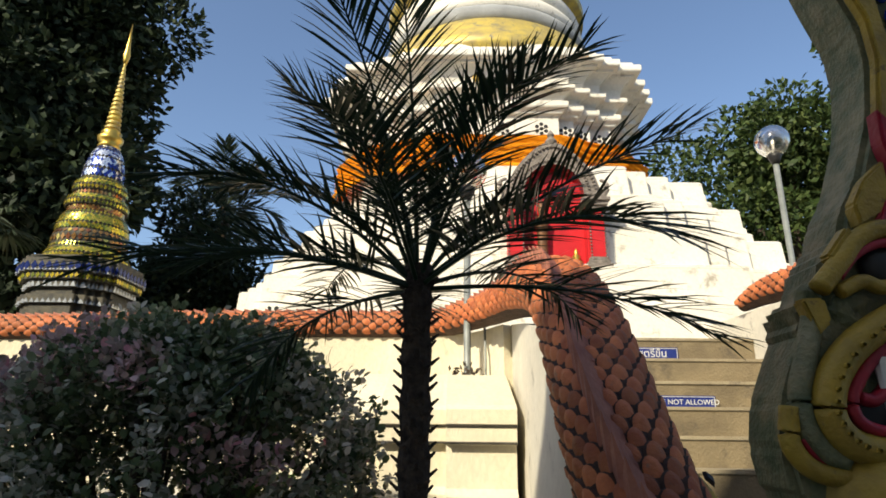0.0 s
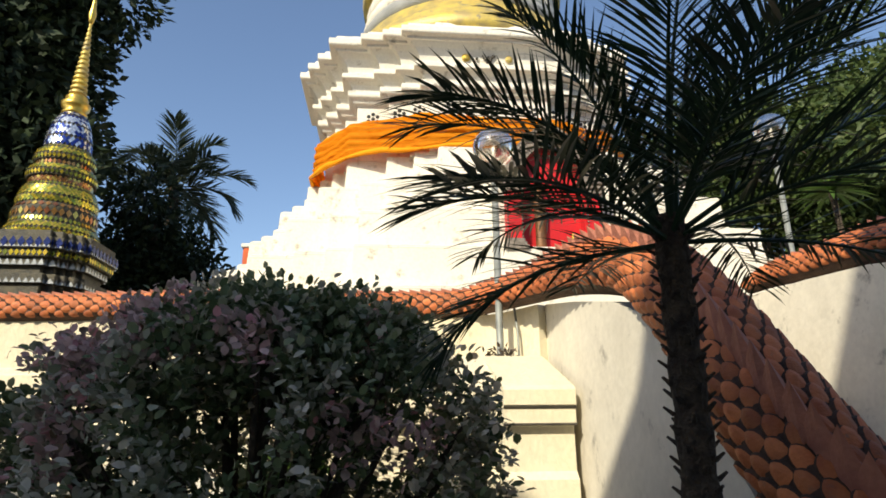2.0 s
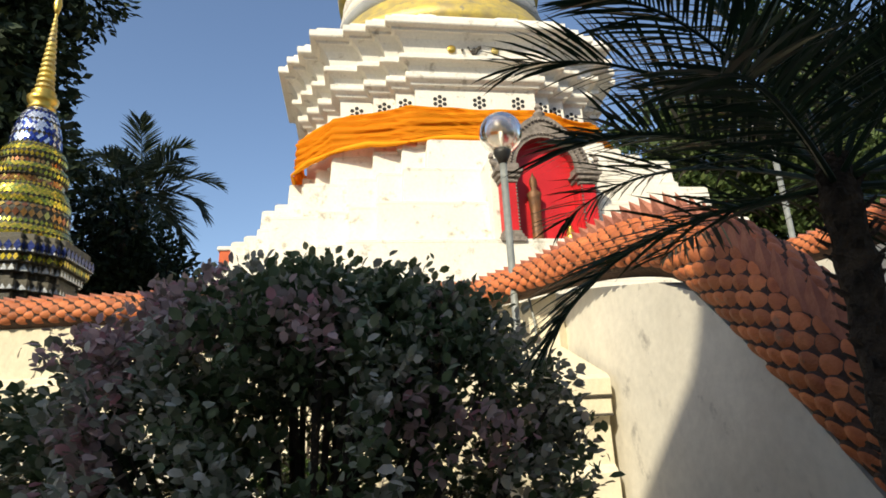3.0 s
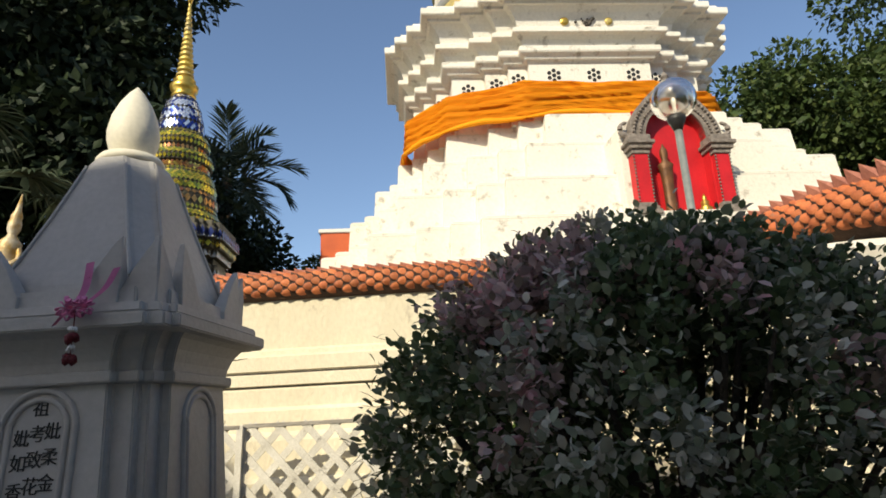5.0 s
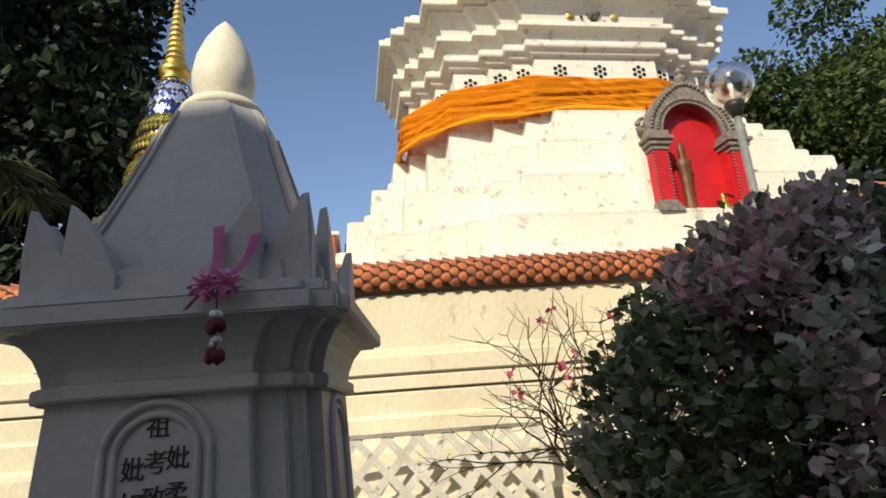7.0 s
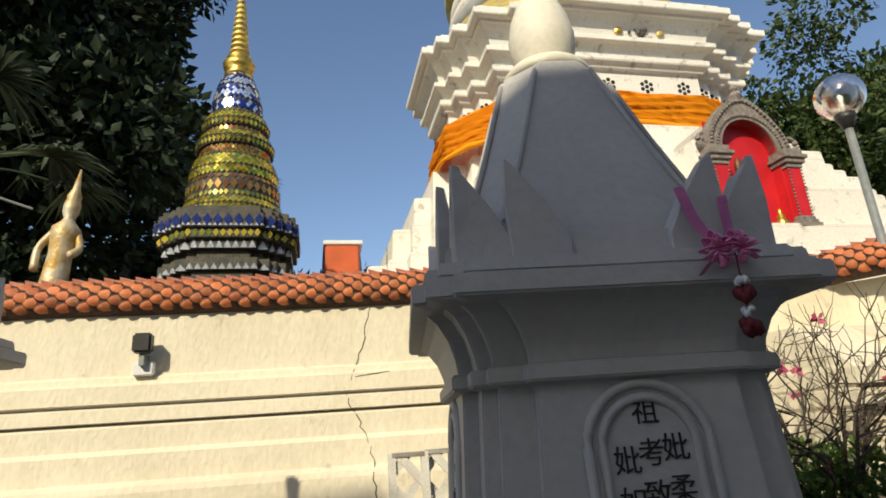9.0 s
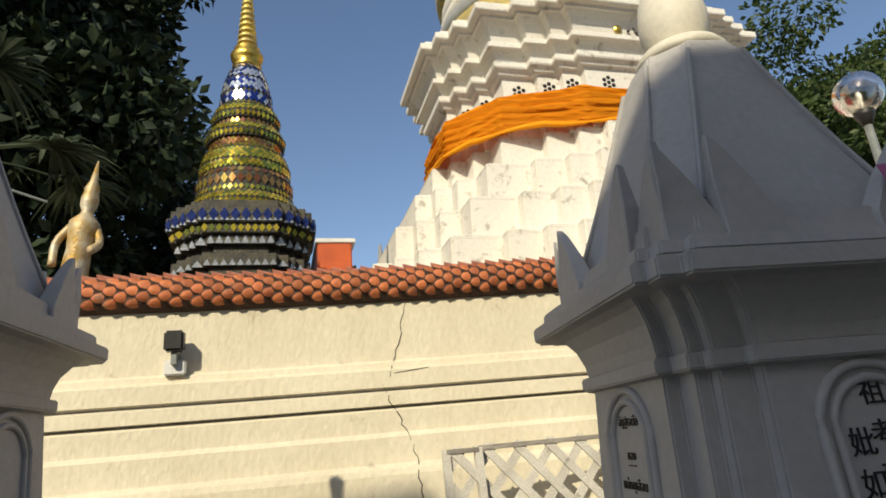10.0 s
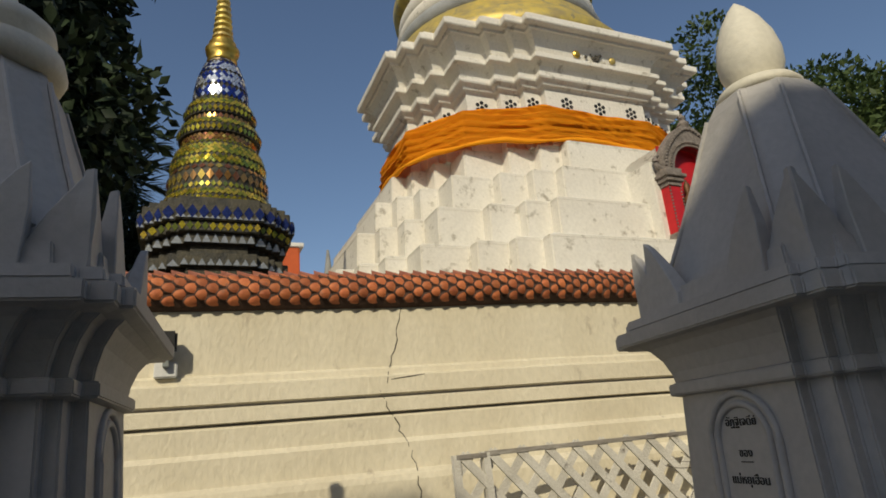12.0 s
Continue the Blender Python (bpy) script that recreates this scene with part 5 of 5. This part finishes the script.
fig.matrix_world = pose(-4.93, 5.30, 2.30, 0, 6, 0) @ Matrix.Diagonal((0.78, 0.78, 1.0, 1))
tagged(fig, "white and gilt guardian figurine standing on the wall end", "statue")
wire = thing("overhead_wire", "thin slack overhead wire", "wire")
part("wire", tube(spline([(-12, 5.0, 5.6), (-8.0, 5.2, 4.05), (-5.1, 5.35, 3.0)], 8), 0.008, 5), STEEL, wire)

# ---- plants ----
def frond(base, az, rise, length, droop, leaflets, leaf_len, rng, width=0.012, planar=0.5):
    """A pinnate leaf: rachis points, and its leaflets' bases, ways and lengths."""
    pts = []
    n = 16
    d = np.array([math.cos(az), math.sin(az), 0.0])
    el = rise
    p = np.array(base, float)
    for k in range(n + 1):
        pts.append(p.copy())
        s = k / n
        e = el - droop * s ** 1.6
        p = p + (d * math.cos(e) + np.array([0, 0, math.sin(e)])) * length / n
    c, w, z = [], [], []
    for k in range(leaflets):
        s = 0.16 + 0.84 * (k + 0.5) / leaflets
        i = min(int(s * n), n - 1)
        q = pts[i] + (pts[i + 1] - pts[i]) * (s * n - i)
        t = (pts[i + 1] - pts[i])
        t /= np.linalg.norm(t)
        side = np.cross(t, [0, 0, 1.0])
        side /= np.linalg.norm(side) + 1e-6
        up = np.cross(side, t)
        for sg in (-1, 1):
            spread = 0.95 - 0.45 * s
            v = t * (0.45 + 0.5 * s) + side * sg * spread + up * (planar * rng.uniform(0.1, 0.9)) + rng.normal(size=3) * 0.05
            c.append(q), w.append(v)
            z.append(leaf_len * (0.45 + 0.75 * math.sin(math.pi * (0.12 + 0.80 * s))) * rng.uniform(0.88, 1.08))
    return pts, c, w, z


def blades(name, c, w, z, mat, parent, width, droop=0.25, seed=3):
    """Long narrow leaflets, three segments each, bending down towards the tip."""
    c, w, z = np.array(c), np.array(w), np.array(z)
    w = w / np.linalg.norm(w, axis=1, keepdims=True)
    rng = np.random.default_rng(seed)
    s = np.cross(w, np.array([0, 0, 1.0]) + rng.normal(size=w.shape) * 0.35)
    s /= np.linalg.norm(s, axis=1, keepdims=True) + 1e-9
    k = len(c)
    down = np.array([0, 0, -1.0])
    stations = []
    for f, wd in ((0.0, 0.35), (0.3, 1.0), (0.7, 0.7)):
        q = c + w * (z * f)[:, None] + down * (droop * z * f * f)[:, None]
        stations += [q - s * width * wd / 2, q + s * width * wd / 2]
    stations.append(c + w * z[:, None] + down * (droop * z)[:, None])
    verts = np.stack(stations, 1).reshape(-1, 3)
    tri = np.array([[0, 1, 3], [0, 3, 2], [2, 3, 5], [2, 5, 4], [4, 5, 6]])
    idx = (np.arange(k)[:, None, None] * 7 + tri[None]).reshape(-1)
    me = bpy.data.meshes.new(name)
    me.vertices.add(7 * k)
    me.vertices.foreach_set("co", verts.ravel())
    me.loops.add(len(idx))
    me.loops.foreach_set("vertex_index", idx.astype(np.int32))
    me.polygons.add(len(idx) // 3)
    me.polygons.foreach_set("loop_start", np.arange(0, len(idx), 3, dtype=np.int32))
    me.update(calc_edges=True)
    me.materials.append(mat)
    ob = new(name, me)
    ob.parent = parent
    return ob


def palm(label, x, y, z0, trunk_h, r, fronds, length, leaflets, leaf_len, width, mat, seed, group="", spike=True, lean=(0, 0), rises=(-0.2, 1.35), droop=(0.7, 1.5)):
    t = thing("palm", label, "palm tree", (x, y, z0), 0, group)
    rng = np.random.default_rng(seed)
    line = [(lean[0] * k * k / 64, lean[1] * k * k / 64, trunk_h * k / 8) for k in range(9)]
    part("trunk", tube(spline(line, 6), [r * (1.12 - 0.2 * k / 48) * (1 + 0.10 * math.sin(k * 2.1)) for k in range(49)], 14), PALMBARK, t, "rough fibrous dark trunk")
    if spike:
        cone = bmesh.new()
        bmesh.ops.create_cone(cone, cap_ends=True, segments=5, radius1=0.010, radius2=0.005, depth=0.020)
        stub = bpy.data.meshes.new("leaf_stub")
        cone.to_mesh(stub), cone.free()
        stub.materials.append(PALMBARK)
        for k in range(260):
            s = k / 260
            a = k * 2.4
            rr = r * (1.0 + 0.25 * s)
            p = Vector((lean[0] * s * s + rr * 0.9 * math.cos(a), lean[1] * s * s + rr * 0.9 * math.sin(a), trunk_h * (0.02 + 0.96 * s)))
            out = Vector((math.cos(a), math.sin(a), 0.8)).normalized()
            ob = new("leaf_stub", stub)
            ob.parent = t
            ob.matrix_local = Matrix.Translation(p + out * 0.005) @ out.to_track_quat("Z", "Y").to_matrix().to_4x4() @ Matrix.Diagonal((1.0 + 0.3 * math.sin(k), 0.5, 0.8 + 0.5 * s, 1))
    top = np.array([lean[0], lean[1], trunk_h])
    for k in range(fronds):
        f = (k + 0.5) / fronds
        az = k * 2.39996 + rng.uniform(-0.2, 0.2)
        rise = rises[1] + (rises[0] - rises[1]) * f
        pts, c, w, z = frond(top + np.array([0.02 * math.cos(az), 0.02 * math.sin(az), -0.06 * f]), az, rise, length * rng.uniform(0.85, 1.1), rng.uniform(*droop), leaflets, leaf_len, rng)
        rib = part("frond", tube(pts, [r * 0.16 * (1 - 0.85 * i / 16) + 0.0008 for i in range(17)], 5), mat, t)
        blades("leaf_blade", c, w, z, mat, rib, width, 0.18, seed + k)
    return t


palm("small date palm with dark arching feathery fronds and a stubbly trunk", -0.08, 1.37, 0.0, 1.88, 0.035, 23, 0.61, 46, 0.175, 0.0075, PALMLEAF, 7, rises=(-0.05, 1.5), droop=(0.35, 1.15))


def bush(label, x, y, z0, lumps, count, leaf, mat, seed, stems=14, aspect=0.55, shell=0.5):
    t = thing("bush", label, "bush", (x, y, z0))
    rng = random.Random(seed)
    for k in range(stems):
        l = lumps[k % len(lumps)]
        part("stem", tube(spline([(rng.gauss(0, 0.05), rng.gauss(0, 0.05), 0), (l[0] * 0.35, l[1] * 0.35, l[2] * 0.45), (l[0] * 0.9, l[1] * 0.9, l[2])], 5), [0.02] * 5 + [0.014] * 5 + [0.006], 6), BARK, t)
    pts, ways = crown_points(lumps, count, seed, shell)
    size = np.random.default_rng(seed + 1).uniform(0.65, 1.15, count) * leaf
    fol = round_leaves("foliage", pts, ways, size, mat, t, aspect, seed)
    fol["kind"] = "stuff"
    return t


def snow_bush(label, x, y, centre, radii, sprays, leaf, seed):
    """A domed shrub of leafy sprays at the ends of many stems: gaps between the sprays, paler and pink ones on the outside."""
    t = thing("bush", label, "bush", (x, y, 0))
    rng = np.random.default_rng(seed)
    groups = {"green_foliage": [[], [], []], "grey_foliage": [[], [], []], "pink_foliage": [[], [], []]}
    c, rad = np.array(centre), np.array(radii)
    ends = []
    for k in range(sprays):
        d = rng.normal(size=3)
        d /= np.linalg.norm(d)
        d[2] = d[2] if d[2] > -0.6 else -d[2]
        deep = rng.random() < 0.22
        bulge = 1 + 0.10 * noise.noise((d[0] * 2.3, d[1] * 2.3, d[2] * 2.3 + seed))
        q = c + d * rad * bulge * (rng.uniform(0.45, 0.8) if deep else rng.uniform(0.86, 1.0))
        ends.append((q, d))
        tone = noise.noise((q[0] * 3.2, q[1] * 3.2, q[2] * 3.2 + 9)) + rng.normal() * 0.16
        name = "green_foliage" if deep or tone < 0.10 else ("pink_foliage" if tone > 0.30 and d[2] > 0.1 else "grey_foliage")
        n = int(rng.integers(34, 60))
        axis = d * 0.7 + np.array([0, 0, 0.45]) + rng.normal(size=3) * 0.25
        axis /= np.linalg.norm(axis)
        along = rng.random(n)[:, None]
        pts = q - axis * 0.05 + axis * along * 0.13 + rng.normal(size=(n, 3)) * 0.026
        ways = axis * (0.25 + along * 0.6) + rng.normal(size=(n, 3)) * 0.62
        for bucket, more in zip(groups[name], (pts, ways, rng.uniform(0.6, 1.2, n) * leaf)):
            bucket.append(more)
    for k, (q, d) in enumerate(ends[:70]):
        foot = rng.normal(size=3) * 0.05
        part("stem", tube(spline([(foot[0], foot[1], 0.0), (q[0] * 0.3, q[1] * 0.3, q[2] * 0.5), tuple(q)], 5), [0.016] * 5 + [0.010] * 5 + [0.004], 6), BARK, t)
    for (name, (pts, ways, sizes)), mat in zip(groups.items(), (SNOWLEAF, GREYLEAF, PINKLEAF)):
        fol = round_leaves(name, np.concatenate(pts), np.concatenate(ways), np.concatenate(sizes), mat, t, 0.74, seed)
        fol["kind"] = "stuff"
    return t


snow_bush("shaded snow bush with mottled green, white and pink leaves", -1.09, 2.34, (0.0, 0.0, 1.26), (0.84, 0.46, 0.63), 740, 0.037, 21)
lumps = heap((0, 0, 0.55), (0.45, 0.35, 0.4), 12, 0.2, 22)
bush("low clump of bright green leaves in the planting bed", -0.55, 3.0, 0.0, lumps, 1500, 0.07, BRIGHTLEAF, 22)

# potted desert rose: bare branches, a few pink flowers, bright leaves at the foot
shrub = thing("potted_shrub", "bare branching shrub with pink flowers in a black pot", "potted plant", (-1.20, 3.72, 0.60))
part("pot", lathe([(0.20, 0.0), (0.26, 0.30), (0.27, 0.38), (0.29, 0.40), (0.29, 0.43), (0.25, 0.43), (0.24, 0.38)], 24), POT, shrub, "black plastic pot", True)
rnd = random.Random(8)
tips = []


def twig(bm, p, d, length, r, depth):
    pts = [p]
    for k in range(5):
        d = (d + Vector((rnd.gauss(0, 0.16), rnd.gauss(0, 0.16), rnd.gauss(0.02, 0.12)))).normalized()
        pts.append(pts[-1] + d * length / 5)
    tube(pts, [r * (1 - 0.1 * k) for k in range(6)], 5, bm)
    if depth == 0:
        tips.append(pts[-1])
        return
    for k in range(rnd.choice((2, 3, 3))):
        e = (d + Vector((rnd.gauss(0, 0.6), rnd.gauss(0, 0.6), rnd.gauss(0.0, 0.45)))).normalized()
        twig(bm, pts[rnd.choice((3, 4, 5))], e, length * 0.72, r * 0.58, depth - 1)


bm = bmesh.new()
for k in range(13):
    a = 2 * math.pi * k / 13
    twig(bm, Vector((0.05 * math.cos(a), 0.05 * math.sin(a), 0.40)), Vector((0.75 * math.cos(a) - 0.35, 0.4 * math.sin(a), 1)).normalized(), 0.48, 0.011, 3)
part("branch_tangle", bm, BARK, shrub, "thin grey-brown bare branches")["kind"] = "stuff"
for k, p in enumerate(rnd.sample(tips, min(26, len(tips)))):
    leaf_cloud("flower", np.repeat(np.array([tuple(p)]), 6, 0), np.random.default_rng(k).normal(size=(6, 3)), np.full(6, 0.035), PETAL, shrub, 0.8)
pts, ways = crown_points([(0, 0, 0.50, 0.26, 0.26, 0.14), (-0.1, 0.05, 0.62, 0.2, 0.2, 0.12), (0.15, -0.05, 0.58, 0.18, 0.18, 0.13)], 1300, 31, 0.3)
leaf_cloud("foliage", pts, ways, np.full(1300, 0.05), BRIGHTLEAF, shrub, 0.5)["kind"] = "stuff"


def tree(label, x, y, z0, trunk_h, r, lumps, count, leaf, mat, seed, limbs=9):
    t = thing("tree", label, "tree", (x, y, z0))
    rng = random.Random(seed)
    bm = bmesh.new()
    tube([(0, 0, -0.1), (0.05, 0, trunk_h * 0.5), (0.0, 0.05, trunk_h), (0, 0, trunk_h * 1.35)], [r * 1.25, r, r * 0.8, r * 0.4], 12, bm)
    for k in range(limbs):
        l = lumps[k % len(lumps)]
        tube(spline([(0, 0, trunk_h * rng.uniform(0.6, 1.1)), (l[0] * 0.4, l[1] * 0.4, trunk_h + (l[2] - trunk_h) * 0.5), (l[0] * 0.85, l[1] * 0.85, l[2])], 4), [r * 0.45] * 4 + [r * 0.3] * 4 + [r * 0.12], 7, bm)
    part("trunk", bm, BARK, t)
    pts, ways = crown_points(lumps, count, seed, 0.45)
    size = np.random.default_rng(seed + 1).uniform(0.6, 1.2, count) * leaf
    fol = leaf_cloud("crown", pts, ways, size, mat, t, 0.55, seed)
    fol["kind"] = "stuff"
    return t


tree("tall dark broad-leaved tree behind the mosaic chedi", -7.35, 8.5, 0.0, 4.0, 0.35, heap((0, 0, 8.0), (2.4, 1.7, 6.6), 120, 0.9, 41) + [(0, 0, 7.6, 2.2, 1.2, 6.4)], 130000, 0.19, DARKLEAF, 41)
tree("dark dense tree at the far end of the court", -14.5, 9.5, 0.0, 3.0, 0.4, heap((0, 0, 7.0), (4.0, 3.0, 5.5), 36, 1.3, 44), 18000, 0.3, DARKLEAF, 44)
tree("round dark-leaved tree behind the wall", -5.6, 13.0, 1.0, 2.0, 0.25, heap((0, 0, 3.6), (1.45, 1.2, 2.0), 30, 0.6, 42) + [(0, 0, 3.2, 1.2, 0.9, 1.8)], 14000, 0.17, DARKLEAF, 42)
tree("low green tree beyond the wall", -3.4, 16.0, 1.0, 1.5, 0.2, heap((0, 0, 3.4), (1.6, 1.2, 1.2), 16, 0.6, 46), 5000, 0.2, GREENLEAF, 46)
tree("sunlit green tree beyond the chedi", 9.2, 16.0, 0.0, 4.0, 0.35, heap((0, 0, 7.2), (3.6, 2.2, 3.8), 46, 1.0, 43), 24000, 0.24, GREENLEAF, 43)
tree("tall sunlit green tree beyond the steps", 13.0, 14.0, 0.0, 5.0, 0.4, heap((0, 0, 8.6), (3.6, 2.6, 5.6), 50, 1.1, 45), 26000, 0.24, GREENLEAF, 45)
tree("green tree at the edge of the court", 10.5, 9.5, 0.0, 4.0, 0.35, heap((0, 0, 6.0), (2.3, 2.2, 3.4), 30, 0.9, 47), 16000, 0.2, GREENLEAF, 47)
palm("coconut palm with drooping grey-green fronds", -6.05, 15.0, 1.0, 6.35, 0.13, 20, 1.75, 44, 0.6, 0.05, COCOLEAF, 51, "coconut palms", False, rises=(-0.5, 1.4), droop=(0.9, 1.7))


def fan_palm(label, x, y, h, leaves, stalk, blade, seed):
    """A trunk with long-stalked round fan leaves whose blades hang at the tips."""
    t = thing("fan_palm", label, "palm tree", (x, y, 0))
    part("trunk", tube([(0, 0, 0), (0.04, 0, h * 0.5), (0, 0, h)], [0.11, 0.09, 0.08], 12), PALMBARK, t)
    rng = np.random.default_rng(seed)
    for k in range(leaves):
        a = -0.55 + 2.39996 * k
        rise = 0.75 - 0.95 * (k % 5) / 5
        d = np.array([math.cos(a) * math.cos(rise), math.sin(a) * math.cos(rise), math.sin(rise)])
        hub = np.array([0, 0, h]) + d * stalk + np.array([0, 0, -0.12])
        stem = part("leaf_stalk", tube(spline([(0, 0, h), tuple(np.array([0, 0, h + 0.06]) + d * stalk * 0.5), tuple(hub)], 5), 0.010, 6), COCOLEAF, t)
        side = np.cross(d, [0, 0, 1.0])
        side /= np.linalg.norm(side)
        ways = [d * math.cos(b) + side * math.sin(b) + np.array([0, 0, 0.12]) + rng.normal(size=3) * 0.03 for b in np.linspace(-2.1, 2.1, 34)]
        blades("fan_blade", [hub] * 34, ways, np.full(34, blade) * rng.uniform(0.9, 1.1, 34), COCOLEAF, stem, 0.045, 0.55, seed + k)


fan_palm("fan palm with long hanging sunlit leaf tips behind the wall", -6.55, 6.55, 3.75, 13, 1.15, 0.50, 52)


def spiky(label, x, y, z0, h, n, length, seed):
    t = thing("dracaena", label, "plant", (x, y, z0))
    part("stem", tube([(0, 0, 0), (0.03, 0, h * 0.5), (0, 0, h)], 0.035, 8), BARK, t)
    rng = np.random.default_rng(seed)
    d = rng.normal(size=(n, 3))
    d[:, 2] = np.abs(d[:, 2]) * 0.9 - 0.2
    blades("leaves", np.tile([0, 0, h], (n, 1)), d, np.full(n, length), BRIGHTLEAF, t, 0.055, 0.35, seed)


spiky("spiky green dracaena with long strap leaves behind the cheek wall", 3.95, 5.7, 2.24, 1.55, 46, 0.42, 61)
spiky("small spiky dracaena behind the cheek wall", 4.6, 5.3, 2.24, 1.15, 36, 0.38, 62)

# ---- far roofs and small chedis behind the wall ----
far = thing("far_roof", "bright orange tiled roof of a low temple building", "building", (-2.85, 10.6, 0))
part("wall", box(-0.26, 0.55, 0.1, 2.2, 2.2, 3.95), GREY, far)
part("roof", box(-0.33, 0.20, 0.0, 2.3, 3.9, 4.50, 0.02), ROOFTILE, far)
part("ridge", box(-0.36, 0.26, -0.03, 2.33, 4.48, 4.55, 0.01), WHITE, far)
for k, (x, y, h, r) in enumerate(((-2.15, 10.9, 4.55, 0.20), (-1.75, 10.6, 4.75, 0.24), (-2.5, 12.5, 4.9, 0.16))):
    c = thing("small_chedi", "small weathered grey cement chedi", "chedi", (x, y, 2.24), 0, "small chedis")
    hh = h - 2.24
    part("base", box(-r, r, -r, r, 0, hh * 0.45, 0.02), GREY, c)
    part("body", lathe([(r * 0.95, hh * 0.45), (r * 0.9, hh * 0.6), (r * 0.6, hh * 0.75), (r * 0.3, hh * 0.85), (0.02, hh)], 18), GREY, c, "", True)

# dust: a hedge of far trees closes the horizon
for k in range(14):
    a = math.pi * (0.12 + 0.76 * k / 13)
    tree("hazy green tree in the distance", 34 * math.cos(a), 8 + 26 * math.sin(a), 0.0, 2.5, 0.3, heap((0, 0, 3.6), (3.6, 2.0, 2.2), 10, 1.3, 70 + k), 1800, 0.6, GREENLEAF, 70 + k, 4)
